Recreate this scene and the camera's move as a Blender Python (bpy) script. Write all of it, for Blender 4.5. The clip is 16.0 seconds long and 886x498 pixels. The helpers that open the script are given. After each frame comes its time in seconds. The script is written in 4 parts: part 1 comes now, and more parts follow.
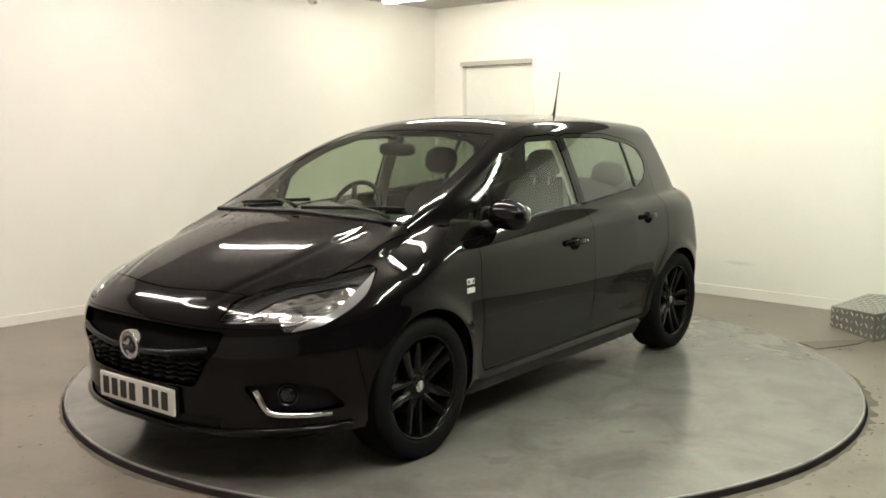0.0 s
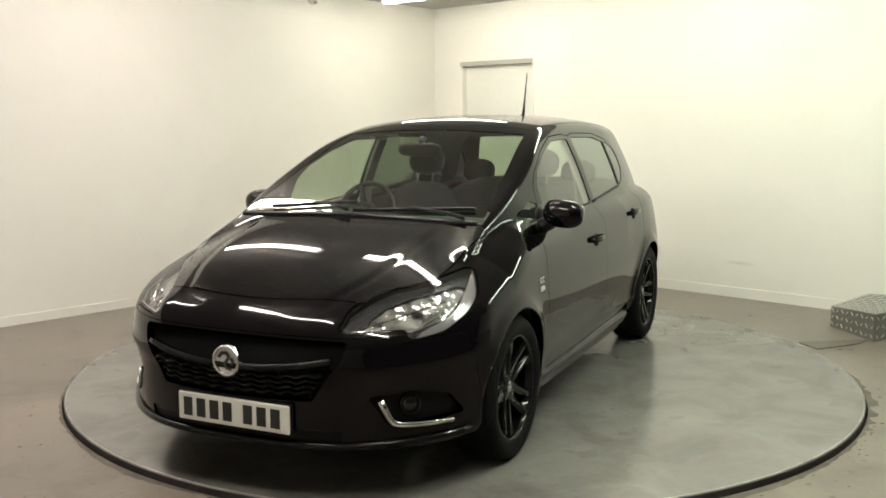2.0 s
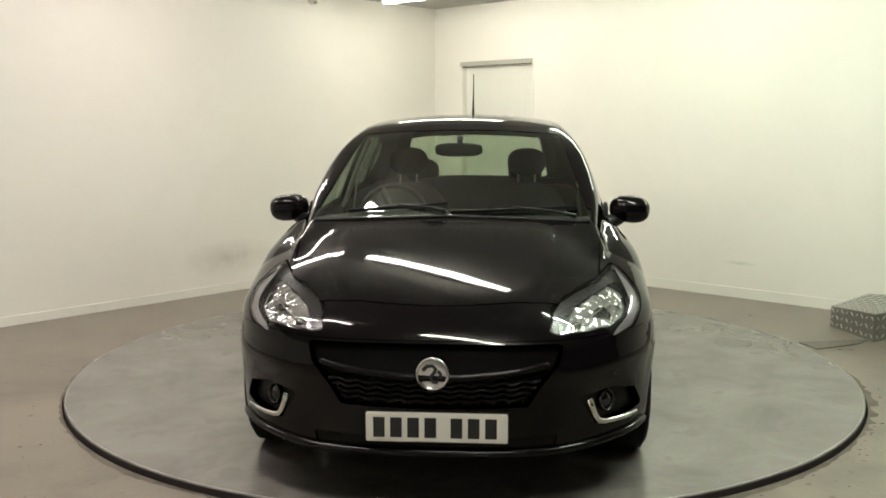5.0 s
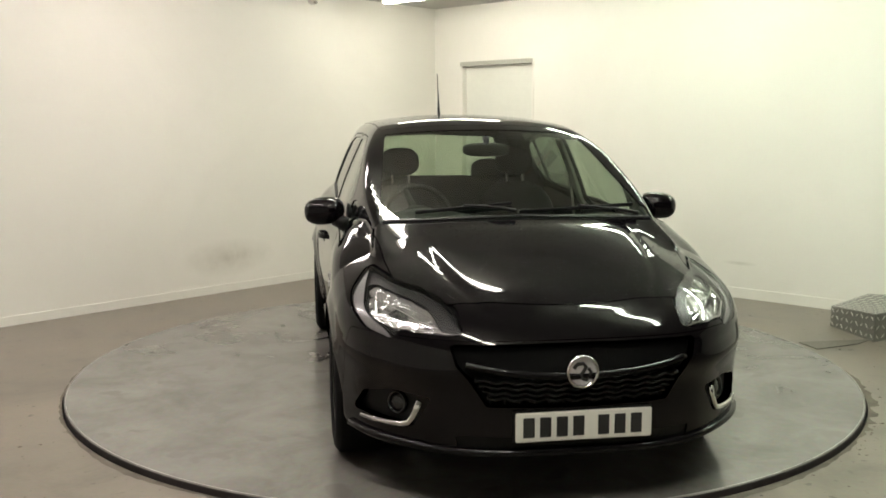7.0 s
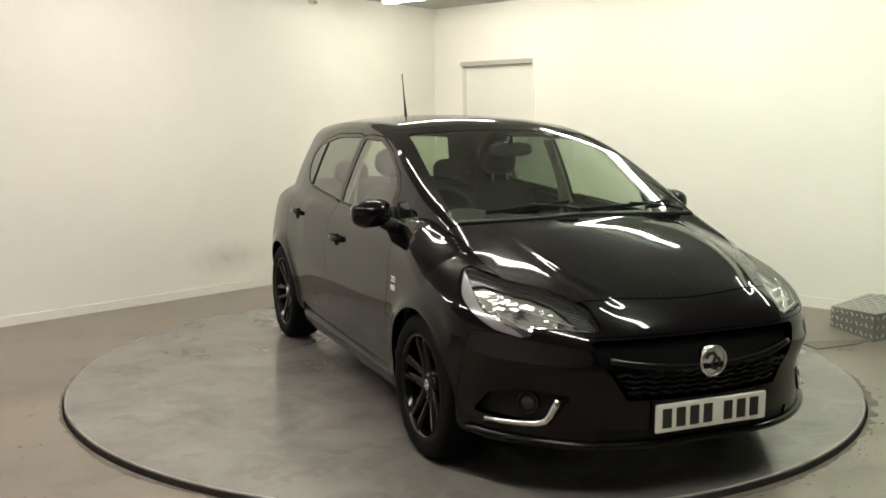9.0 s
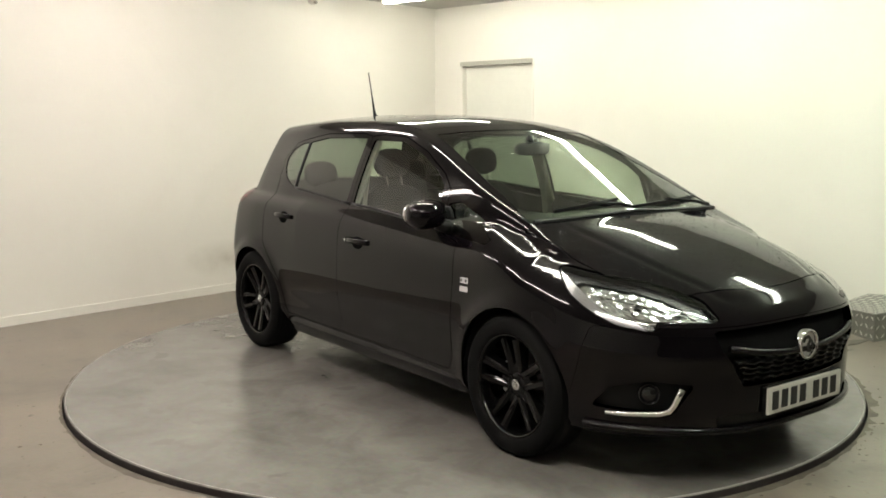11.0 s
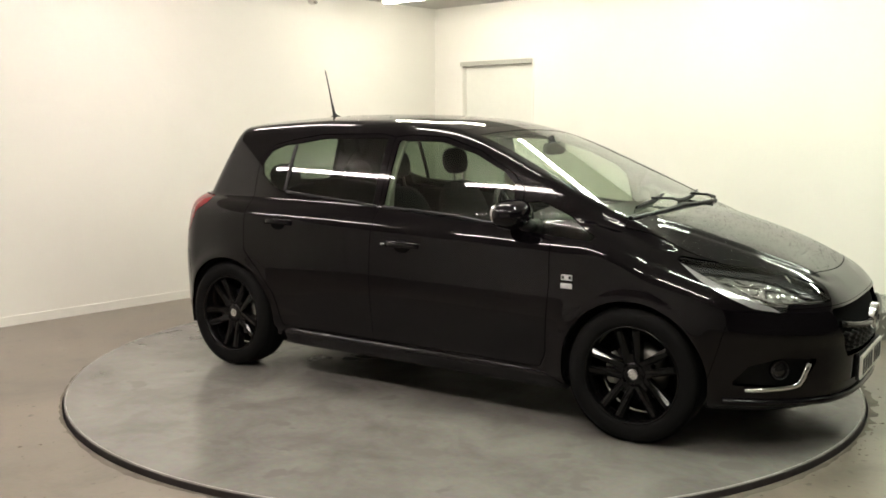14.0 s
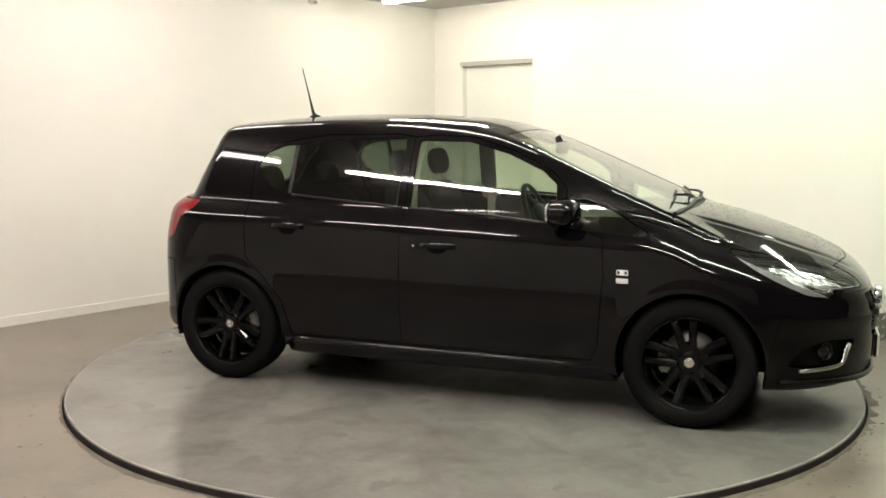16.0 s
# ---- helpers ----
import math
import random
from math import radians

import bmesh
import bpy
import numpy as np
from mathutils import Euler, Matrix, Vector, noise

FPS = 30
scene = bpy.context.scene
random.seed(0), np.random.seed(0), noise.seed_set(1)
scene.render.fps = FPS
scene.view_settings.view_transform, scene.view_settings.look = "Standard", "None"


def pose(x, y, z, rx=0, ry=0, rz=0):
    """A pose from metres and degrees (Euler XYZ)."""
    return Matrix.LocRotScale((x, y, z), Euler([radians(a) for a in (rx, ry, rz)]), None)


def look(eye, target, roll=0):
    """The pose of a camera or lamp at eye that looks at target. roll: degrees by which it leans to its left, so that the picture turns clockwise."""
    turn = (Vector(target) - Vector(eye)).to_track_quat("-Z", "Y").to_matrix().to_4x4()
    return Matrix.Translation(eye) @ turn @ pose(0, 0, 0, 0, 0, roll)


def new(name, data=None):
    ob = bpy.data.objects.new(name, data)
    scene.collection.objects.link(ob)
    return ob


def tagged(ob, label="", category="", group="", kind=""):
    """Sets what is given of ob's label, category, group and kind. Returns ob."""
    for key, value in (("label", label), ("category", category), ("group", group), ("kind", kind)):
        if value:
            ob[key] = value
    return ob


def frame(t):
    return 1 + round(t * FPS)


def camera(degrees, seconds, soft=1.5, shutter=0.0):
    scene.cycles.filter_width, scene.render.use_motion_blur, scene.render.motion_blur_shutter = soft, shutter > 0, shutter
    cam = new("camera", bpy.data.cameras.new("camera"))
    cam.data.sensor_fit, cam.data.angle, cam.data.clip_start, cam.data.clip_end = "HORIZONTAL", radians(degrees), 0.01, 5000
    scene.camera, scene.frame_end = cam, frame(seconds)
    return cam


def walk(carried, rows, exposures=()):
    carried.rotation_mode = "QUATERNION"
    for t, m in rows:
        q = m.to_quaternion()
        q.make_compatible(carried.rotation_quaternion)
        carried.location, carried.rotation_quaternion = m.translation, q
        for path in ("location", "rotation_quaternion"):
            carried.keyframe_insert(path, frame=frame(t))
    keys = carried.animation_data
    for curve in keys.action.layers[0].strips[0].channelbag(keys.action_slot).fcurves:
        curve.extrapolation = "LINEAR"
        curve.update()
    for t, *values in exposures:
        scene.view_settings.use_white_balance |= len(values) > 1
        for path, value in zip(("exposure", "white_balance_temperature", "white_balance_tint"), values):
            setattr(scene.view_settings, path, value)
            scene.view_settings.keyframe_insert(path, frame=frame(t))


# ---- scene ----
# ------------------------------------------------------------------ camera
cam = camera(50.74, 16.0, soft=1.7)
EYE = (0.0, -5.496, 1.414)
PAN, TILT, ROLL = -0.0201, -0.1326, 0.0014
AIM = (EYE[0] + math.sin(PAN) * math.cos(TILT), EYE[1] + math.cos(PAN) * math.cos(TILT), EYE[2] + math.sin(TILT))
STAND = look(EYE, AIM, math.degrees(-ROLL))
# the picture brightens while the dark car fills more of it
EXPOSE = [(0.0, 0.27, 6550, 11), (3.0, 0.09, 6500, 9), (5.0, 0.02, 6500, 9), (6.5, 0.02, 6500, 9), (9.0, 0.09, 6500, 9), (12.5, 0.24, 6550, 11), (16.0, 0.33, 6550, 12)]
walk(cam, [(0.0, STAND), (16.0, STAND)], EXPOSE)

# heading of the turntable at each time, degrees
TURN = [(0, -126.9), (1, -120.3), (2, -113.55), (3, -106.7), (4, -99.85), (5.25, -91.4), (6.5, -82.9), (7.5, -76.15), (8.5, -69.4),
        (9.0, -65.98), (10.25, -57.5), (11.5, -49.1), (12.5, -42.45), (13.5, -35.85), (14.5, -29.35), (15.5, -22.9), (16.0, -19.65)]

# ------------------------------------------------------------------ world, lights, exposure
world = bpy.data.worlds.new("world")
scene.world = world
world.use_nodes = True
world.node_tree.nodes["Background"].inputs[0].default_value = (0.9, 0.85, 0.75, 1)
world.node_tree.nodes["Background"].inputs[1].default_value = 0.02

# room frame: origin in the far corner on the floor, x along the wall with the door, y outwards through that wall
FLOOR_Z = -0.03
ROOM = pose(-0.28, 4.54, FLOOR_Z, 0, 0, -41)
RX, RY, RH = 9.6, -9.4, 2.64


def tube_light(x, y, ang, length, power, color=(1.0, 0.965, 0.85)):
    """Fluorescent batten below the ceiling: housing, glowing tube cover, and its lamp."""
    m = ROOM @ pose(x, y, RH - 0.03, 0, 0, ang)
    bm = bmesh.new()
    bmesh.ops.create_cube(bm, size=1, matrix=Matrix.Diagonal((length, 0.10, 0.05, 1)))
    bmesh.ops.bevel(bm, geom=bm.edges[:], offset=0.008, segments=2, affect="EDGES")
    ob = link("ceiling_light", bm, M_WHITE)
    ob.matrix_world = m
    tagged(ob, "white fluorescent batten light, lit, on the ceiling", "ceiling light", "ceiling lights")
    bm = bmesh.new()
    bmesh.ops.create_cube(bm, size=1, matrix=Matrix.Translation((0, 0, -0.045)) @ Matrix.Diagonal((length - 0.04, 0.075, 0.04, 1)))
    bmesh.ops.bevel(bm, geom=bm.edges[:], offset=0.015, segments=3, affect="EDGES")
    part("diffuser", bm, glow("tube_glow", color, power), ob, "glowing tube cover")


# ------------------------------------------------------------------ helpers
def link(name, bm, mat, smooth=False):
    me = bpy.data.meshes.new(name)
    bmesh.ops.recalc_face_normals(bm, faces=bm.faces[:])
    bm.to_mesh(me)
    bm.free()
    me.materials.append(mat)
    if smooth:
        me.shade_smooth()
    return new(name, me)


def part(name, bm, mat, parent, label="", smooth=False):
    ob = link(name, bm, mat, smooth)
    ob.parent = parent
    if label:
        ob["label"] = label
    return ob


def box(bm, cx, cy, cz, sx, sy, sz, bevel=0.0, seg=2, m=None):
    r = bmesh.ops.create_cube(bm, size=1, matrix=(m or Matrix()) @ Matrix.Translation((cx, cy, cz)) @ Matrix.Diagonal((sx, sy, sz, 1)))
    if bevel:
        es = {e for v in r["verts"] for e in v.link_edges}
        bmesh.ops.bevel(bm, geom=list(es), offset=bevel, segments=seg, affect="EDGES")


def curve(xs, ys):
    """Smooth monotone curve through points."""
    xs, ys = np.array(xs, float), np.array(ys, float)
    h, d = np.diff(xs), np.diff(ys) / np.diff(xs)
    m = np.zeros_like(ys)
    m[0], m[-1] = d[0], d[-1]
    for i in range(1, len(xs) - 1):
        if d[i - 1] * d[i] > 0:
            w1, w2 = 2 * h[i] + h[i - 1], h[i] + 2 * h[i - 1]
            m[i] = (w1 + w2) / (w1 / d[i - 1] + w2 / d[i])

    def f(x):
        x = np.clip(x, xs[0], xs[-1])
        i = np.clip(np.searchsorted(xs, x) - 1, 0, len(xs) - 2)
        t = (x - xs[i]) / h[i]
        return ((1 + 2 * t) * (1 - t) ** 2 * ys[i] + t * (1 - t) ** 2 * h[i] * m[i]
                + t * t * (3 - 2 * t) * ys[i + 1] + t * t * (t - 1) * h[i] * m[i + 1])
    return f


# ------------------------------------------------------------------ materials
def material(name):
    m = bpy.data.materials.new(name)
    m.use_nodes = True
    return m, m.node_tree.nodes, m.node_tree.links, m.node_tree.nodes["Principled BSDF"]


def plain(name, color, rough=0.5, metal=0.0, coat=0.0, grain=0.0, scale=60.0, bump=0.0, spec=0.5):
    m, n, l, b = material(name)
    b.inputs["Base Color"].default_value = (*color, 1)
    b.inputs["Roughness"].default_value = rough
    b.inputs["Metallic"].default_value = metal
    b.inputs["Specular IOR Level"].default_value = spec
    b.inputs["Coat Weight"].default_value = coat
    b.inputs["Coat Roughness"].default_value = 0.02
    if grain or bump:
        tc, ns = n.new("ShaderNodeTexCoord"), n.new("ShaderNodeTexNoise")
        ns.inputs["Scale"].default_value = scale
        ns.inputs["Detail"].default_value = 6
        l.new(tc.outputs["Object"], ns.inputs["Vector"])
        if grain:
            mx = n.new("ShaderNodeMix")
            mx.data_type = "RGBA"
            mx.inputs["A"].default_value = (*[c * (1 - grain) for c in color], 1)
            mx.inputs["B"].default_value = (*[min(1, c * (1 + grain)) for c in color], 1)
            l.new(ns.outputs["Fac"], mx.inputs["Factor"])
            l.new(mx.outputs["Result"], b.inputs["Base Color"])
        if bump:
            bp = n.new("ShaderNodeBump")
            bp.inputs["Strength"].default_value = bump
            bp.inputs["Distance"].default_value = 0.002
            l.new(ns.outputs["Fac"], bp.inputs["Height"])
            l.new(bp.outputs["Normal"], b.inputs["Normal"])
    return m


def glow(name, color, strength):
    m, n, l, b = material(name)
    b.inputs["Base Color"].default_value = (*color, 1)
    b.inputs["Emission Color"].default_value = (*color, 1)
    b.inputs["Emission Strength"].default_value = strength
    return m


def pane(name, tint, gloss=1.0, edge=0.85):
    """Thin sheet of tinted glass: clear with a Fresnel gloss."""
    m, n, l, b = material(name)
    n.remove(b)
    tr, gl, lw, mx = n.new("ShaderNodeBsdfTransparent"), n.new("ShaderNodeBsdfGlossy"), n.new("ShaderNodeLayerWeight"), n.new("ShaderNodeMixShader")
    pw, ad = n.new("ShaderNodeMath"), n.new("ShaderNodeMath")
    pw.operation, ad.operation = "POWER", "MULTIPLY_ADD"
    lw.inputs["Blend"].default_value = 0.5
    pw.inputs[1].default_value = 4.0
    ad.inputs[1].default_value, ad.inputs[2].default_value = edge, 0.045
    tr.inputs[0].default_value = (*tint, 1)
    gl.inputs["Roughness"].default_value = 0.01
    gl.inputs["Color"].default_value = (gloss, gloss, gloss, 1)
    l.new(lw.outputs["Facing"], pw.inputs[0])
    l.new(pw.outputs[0], ad.inputs[0])
    l.new(ad.outputs[0], mx.inputs[0])
    l.new(tr.outputs[0], mx.inputs[1])
    l.new(gl.outputs[0], mx.inputs[2])
    l.new(mx.outputs[0], n["Material Output"].inputs["Surface"])
    return m


def mottled(name, stops, scale, rough, bump=0.1, fine=90.0, rough_var=0.1, spots=None, mix=0.25):
    """A surface with stains at two scales: stops are (position, colour) of the large pattern."""
    m, n, l, b = material(name)
    tc = n.new("ShaderNodeTexCoord")
    big, small = n.new("ShaderNodeTexNoise"), n.new("ShaderNodeTexNoise")
    big.inputs["Scale"].default_value, big.inputs["Detail"].default_value, big.inputs["Roughness"].default_value = scale, 8, 0.6
    big.inputs["Distortion"].default_value = 0.6
    small.inputs["Scale"].default_value, small.inputs["Detail"].default_value = fine, 4
    for t in (big, small):
        l.new(tc.outputs["Object"], t.inputs["Vector"])
    rp = n.new("ShaderNodeValToRGB")
    while len(rp.color_ramp.elements) < len(stops):
        rp.color_ramp.elements.new(0.5)
    for e, (pos, col) in zip(rp.color_ramp.elements, stops):
        e.position, e.color = pos, (*col, 1)
    l.new(big.outputs["Fac"], rp.inputs["Fac"])
    last = rp.outputs["Color"]
    mx = n.new("ShaderNodeMix")
    mx.data_type, mx.blend_type = "RGBA", "MULTIPLY"
    mx.inputs["Factor"].default_value = mix
    l.new(last, mx.inputs["A"])
    l.new(small.outputs["Color"], mx.inputs["B"])
    last = mx.outputs["Result"]
    if spots:
        sp, sr, m2 = n.new("ShaderNodeTexNoise"), n.new("ShaderNodeValToRGB"), n.new("ShaderNodeMix")
        sp.inputs["Scale"].default_value, sp.inputs["Detail"].default_value = spots[0], 3
        l.new(tc.outputs["Object"], sp.inputs["Vector"])
        sr.color_ramp.elements[0].position, sr.color_ramp.elements[1].position = spots[1], spots[1] + 0.05
        m2.data_type = "RGBA"
        m2.inputs["B"].default_value = (*spots[2], 1)
        l.new(sp.outputs["Fac"], sr.inputs["Fac"])
        l.new(sr.outputs["Color"], m2.inputs["Factor"])
        l.new(last, m2.inputs["A"])
        last = m2.outputs["Result"]
    l.new(last, b.inputs["Base Color"])
    mr = n.new("ShaderNodeMapRange")
    mr.inputs["To Min"].default_value, mr.inputs["To Max"].default_value = rough - rough_var, rough + rough_var
    l.new(big.outputs["Fac"], mr.inputs["Value"])
    l.new(mr.outputs["Result"], b.inputs["Roughness"])
    bp = n.new("ShaderNodeBump")
    bp.inputs["Strength"].default_value, bp.inputs["Distance"].default_value = bump, 0.003
    l.new(small.outputs["Fac"], bp.inputs["Height"])
    l.new(bp.outputs["Normal"], b.inputs["Normal"])
    return m


M_WHITE = plain("white_enamel", (0.8, 0.79, 0.74), 0.4, grain=0.03, scale=8)
M_WALL = mottled("painted_wall", [(0.3, (0.75, 0.73, 0.67)), (0.6, (0.79, 0.77, 0.71))], 0.8, 0.55, 0.02, 40, 0.06, mix=0.04)
# pale ceiling given a darker colour so that the car reflects less of it
M_CEIL = mottled("ceiling_dimmed", [(0.3, (0.38, 0.37, 0.34)), (0.6, (0.43, 0.42, 0.385))], 1.0, 0.7, 0.03, 50, 0.05, mix=0.04)
M_FLOOR = mottled("concrete_floor", [(0.30, (0.105, 0.09, 0.073)), (0.47, (0.185, 0.157, 0.128)), (0.70, (0.245, 0.207, 0.17))], 1.9, 0.32, 0.10, 45, 0.12,
                  (16.0, 0.66, (0.08, 0.066, 0.055)))
M_DISC = mottled("turntable_paint", [(0.3, (0.128, 0.120, 0.110)), (0.5, (0.182, 0.172, 0.158)), (0.72, (0.228, 0.216, 0.198))], 2.3, 0.19, 0.05, 34, 0.10,
                 (4.5, 0.60, (0.145, 0.136, 0.125)))
M_PAINT = plain("black_car_paint", (0.0026, 0.0020, 0.0026), 0.04, 0.0, 0.0, grain=0.4, scale=900)
M_PAINT.node_tree.nodes["Principled BSDF"].inputs["IOR"].default_value = 1.335
M_TRIM = plain("black_plastic", (0.004, 0.004, 0.004), 0.4, grain=0.2, scale=300, bump=0.1, spec=0.2)
M_GLOSS = plain("gloss_black", (0.004, 0.004, 0.005), 0.08)
M_SKIRT = plain("satin_black_sill", (0.004, 0.0035, 0.004), 0.16, spec=0.22)
M_DROP = plain("water_on_black", (0.004, 0.004, 0.004), 0.03)
M_DARK = plain("underseal", (0.004, 0.004, 0.004), 0.9, grain=0.3, scale=80, spec=0.05)
M_RUBBER = plain("tyre_rubber", (0.0045, 0.0045, 0.0045), 0.7, grain=0.25, scale=120, bump=0.2, spec=0.08)
M_RIM = plain("gloss_black_alloy", (0.003, 0.003, 0.003), 0.09, spec=0.2)
M_CHROME = plain("chrome", (0.75, 0.75, 0.75), 0.08, 1.0)
M_STEEL = plain("brake_steel", (0.20, 0.19, 0.185), 0.4, 1.0, grain=0.15, scale=90)
M_GLASS = pane("window_glass", (0.62, 0.70, 0.60))
M_GLASS_WS = pane("windscreen_glass", (0.66, 0.74, 0.64))
M_GLASS_REAR = pane("privacy_glass", (0.24, 0.29, 0.24))
M_LENS = pane("clear_lens", (0.9, 0.9, 0.9), 1.0, 0.45)
M_SEAT = plain("seat_fabric", (0.016, 0.016, 0.018), 0.85, grain=0.3, scale=30, bump=0.0, spec=0.1)
M_DASH = plain("dashboard_plastic", (0.018, 0.018, 0.019), 0.5, grain=0.2, scale=250, bump=0.2, spec=0.25)
M_PILLAR = plain("pillar_trim", (0.30, 0.295, 0.26), 0.7, grain=0.1, scale=100)
M_RED = plain("red_lamp_lens", (0.17, 0.003, 0.008), 0.15, 0, 0.0, grain=0.3, scale=40)
M_PLATE = plain("white_plate", (0.72, 0.71, 0.66), 0.4, grain=0.04, scale=60)
M_BADGE = plain("satin_badge", (0.6, 0.59, 0.6), 0.35, 0.3)
M_INK = plain("black_ink", (0.015, 0.015, 0.015), 0.5)

M_BACK = mottled("far_wall_paint", [(0.3, (0.68, 0.65, 0.62)), (0.6, (0.74, 0.71, 0.67))], 0.8, 0.6, 0.03, 40, 0.06)
M_SHUTTER = mottled("dark_wall", [(0.3, (0.04, 0.037, 0.034)), (0.6, (0.06, 0.056, 0.052))], 0.8, 0.6, 0.03, 40, 0.06)
M_DOOR = plain("door_paint", (0.70, 0.70, 0.64), 0.45, grain=0.04, scale=20)
M_HEAD = plain("grey_rail", (0.42, 0.41, 0.36), 0.5, grain=0.1, scale=60)
M_PLATE_AL = plain("tread_plate", (0.25, 0.245, 0.225), 0.42, 0.7, grain=0.2, scale=70, bump=0.1)
M_TREAD = plain("worn_tread", (0.62, 0.61, 0.56), 0.35, 0.5, grain=0.1, scale=90)
M_FROST = plain("pearly_lamp", (0.27, 0.26, 0.27), 0.2, 0.4, grain=0.15, scale=30)
M_BEZEL = plain("dark_chrome", (0.07, 0.07, 0.075), 0.25, 0.7, grain=0.3, scale=40)
M_WORN = plain("worn_rim_metal", (0.26, 0.245, 0.23), 0.4, grain=0.5, scale=14)
M_GRIME = mottled("pit_grime", [(0.35, (0.07, 0.055, 0.045)), (0.6, (0.15, 0.125, 0.10))], 7.0, 0.7, 0.4, 60, 0.1)
M_FOG = plain("fog_glass", (0.05, 0.05, 0.05), 0.06, 0.8)
M_BAND = plain("edge_rubber", (0.034, 0.026, 0.026), 0.6, grain=0.3, scale=50)
M_COVER = plain("cover_steel", (0.17, 0.16, 0.14), 0.5, 0.5, grain=0.3, scale=40)


def faceted(name):
    """Chrome reflector pressed into small facets."""
    m, n, l, b = material(name)
    b.inputs["Base Color"].default_value = (0.55, 0.55, 0.55, 1)
    b.inputs["Metallic"].default_value, b.inputs["Roughness"].default_value = 1.0, 0.2
    tc, vo, bp = n.new("ShaderNodeTexCoord"), n.new("ShaderNodeTexVoronoi"), n.new("ShaderNodeBump")
    vo.inputs["Scale"].default_value = 24
    bp.inputs["Strength"].default_value, bp.inputs["Distance"].default_value = 0.5, 0.016
    l.new(tc.outputs["Object"], vo.inputs["Vector"])
    l.new(vo.outputs["Distance"], bp.inputs["Height"])
    l.new(bp.outputs["Normal"], b.inputs["Normal"])
    return m


M_LAMP_REFL = faceted("lamp_reflector")

def scuffed(name, at, size, color):
    """Wall paint with a smudge of grey scuffs round one place."""
    m = M_WALL.copy()
    m.name = name
    n, l = m.node_tree.nodes, m.node_tree.links
    b = n["Principled BSDF"]
    was = b.inputs["Base Color"].links[0].from_socket
    tc, mp, ln, rp, ns, mu, mx = (n.new("ShaderNode" + k) for k in ("TexCoord", "Mapping", "VectorMath", "MapRange", "TexNoise", "Math", "Mix"))
    mp.vector_type = "TEXTURE"
    mp.inputs["Location"].default_value, mp.inputs["Scale"].default_value = at, size
    ln.operation, mu.operation, mx.data_type = "LENGTH", "MULTIPLY", "RGBA"
    rp.inputs["From Min"].default_value, rp.inputs["From Max"].default_value = 1.0, 0.1
    rp.inputs["To Max"].default_value = 0.9
    ns.inputs["Scale"].default_value, ns.inputs["Detail"].default_value = 9, 7
    l.new(tc.outputs["Object"], mp.inputs["Vector"])
    l.new(mp.outputs["Vector"], ln.inputs[0])
    l.new(ln.outputs["Value"], rp.inputs["Value"])
    l.new(tc.outputs["Object"], ns.inputs["Vector"])
    l.new(rp.outputs["Result"], mu.inputs[0])
    l.new(ns.outputs["Fac"], mu.inputs[1])
    l.new(mu.outputs[0], mx.inputs["Factor"])
    l.new(was, mx.inputs["A"])
    mx.inputs["B"].default_value = (*color, 1)
    l.new(mx.outputs["Result"], b.inputs["Base Color"])
    return m


M_WALL_LEFT = scuffed("scuffed_wall", (0, -2.65, 0.30), (1, 0.5, 0.17), (0.42, 0.39, 0.33))
M_WALL_DOOR = scuffed("marked_wall", (3.45, 0, 0.29), (0.16, 1, 0.02), (0.45, 0.43, 0.37))

# ------------------------------------------------------------------ room
def slab(name, x0, x1, y0, y1, z0, z1, mat, label, category):
    bm = bmesh.new()
    box(bm, (x0 + x1) / 2, (y0 + y1) / 2, (z0 + z1) / 2, x1 - x0, y1 - y0, z1 - z0)
    ob = link(name, bm, mat)
    ob.matrix_world = ROOM
    return tagged(ob, label, category, kind="structure")


DISC_R = 2.224
bm = bmesh.new()
# floor with the round pit of the turntable
ctr = ROOM.inverted() @ Vector((0, 0, 0))
seg = 160
rim = [bm.verts.new((ctr.x + (DISC_R + 0.015) * math.cos(2 * math.pi * i / seg), ctr.y + (DISC_R + 0.015) * math.sin(2 * math.pi * i / seg), 0)) for i in range(seg)]
low = [bm.verts.new((v.co.x, v.co.y, -0.12)) for v in rim]
out = []
for i in range(seg):
    a = 2 * math.pi * i / seg
    dx, dy = math.cos(a), math.sin(a)
    k = min(((RX + 0.1 - ctr.x) if dx > 0 else (ctr.x + 0.1)) / max(abs(dx), 1e-6), ((0.1 - ctr.y) if dy > 0 else (ctr.y - RY + 0.1)) / max(abs(dy), 1e-6))
    out.append(bm.verts.new((ctr.x + dx * k, ctr.y + dy * k, 0)))
for i in range(seg):
    j = (i + 1) % seg
    bm.faces.new((rim[i], rim[j], out[j], out[i]))
    bm.faces.new((rim[j], rim[i], low[i], low[j]))
floor = link("floor", bm, M_FLOOR)
floor.matrix_world = ROOM
tagged(floor, "grey worn concrete floor with stains and scuffs", "floor", kind="structure")

DOOR_X0, DOOR_X1, DOOR_Z = 0.35, 1.30, 2.08
slab("wall_left", -0.15, 0, RY, 0.15, -0.1, RH, M_WALL_LEFT, "cream painted wall with faint scuffs", "wall")
bm = bmesh.new()
box(bm, DOOR_X0 / 2, 0.075, RH / 2, DOOR_X0, 0.15, RH)
box(bm, (DOOR_X1 + RX) / 2, 0.075, RH / 2, RX - DOOR_X1, 0.15, RH)
box(bm, (DOOR_X0 + DOOR_X1) / 2, 0.075, (DOOR_Z + RH) / 2, DOOR_X1 - DOOR_X0, 0.15, RH - DOOR_Z)
wr = link("wall_door", bm, M_WALL_DOOR)
wr.matrix_world = ROOM
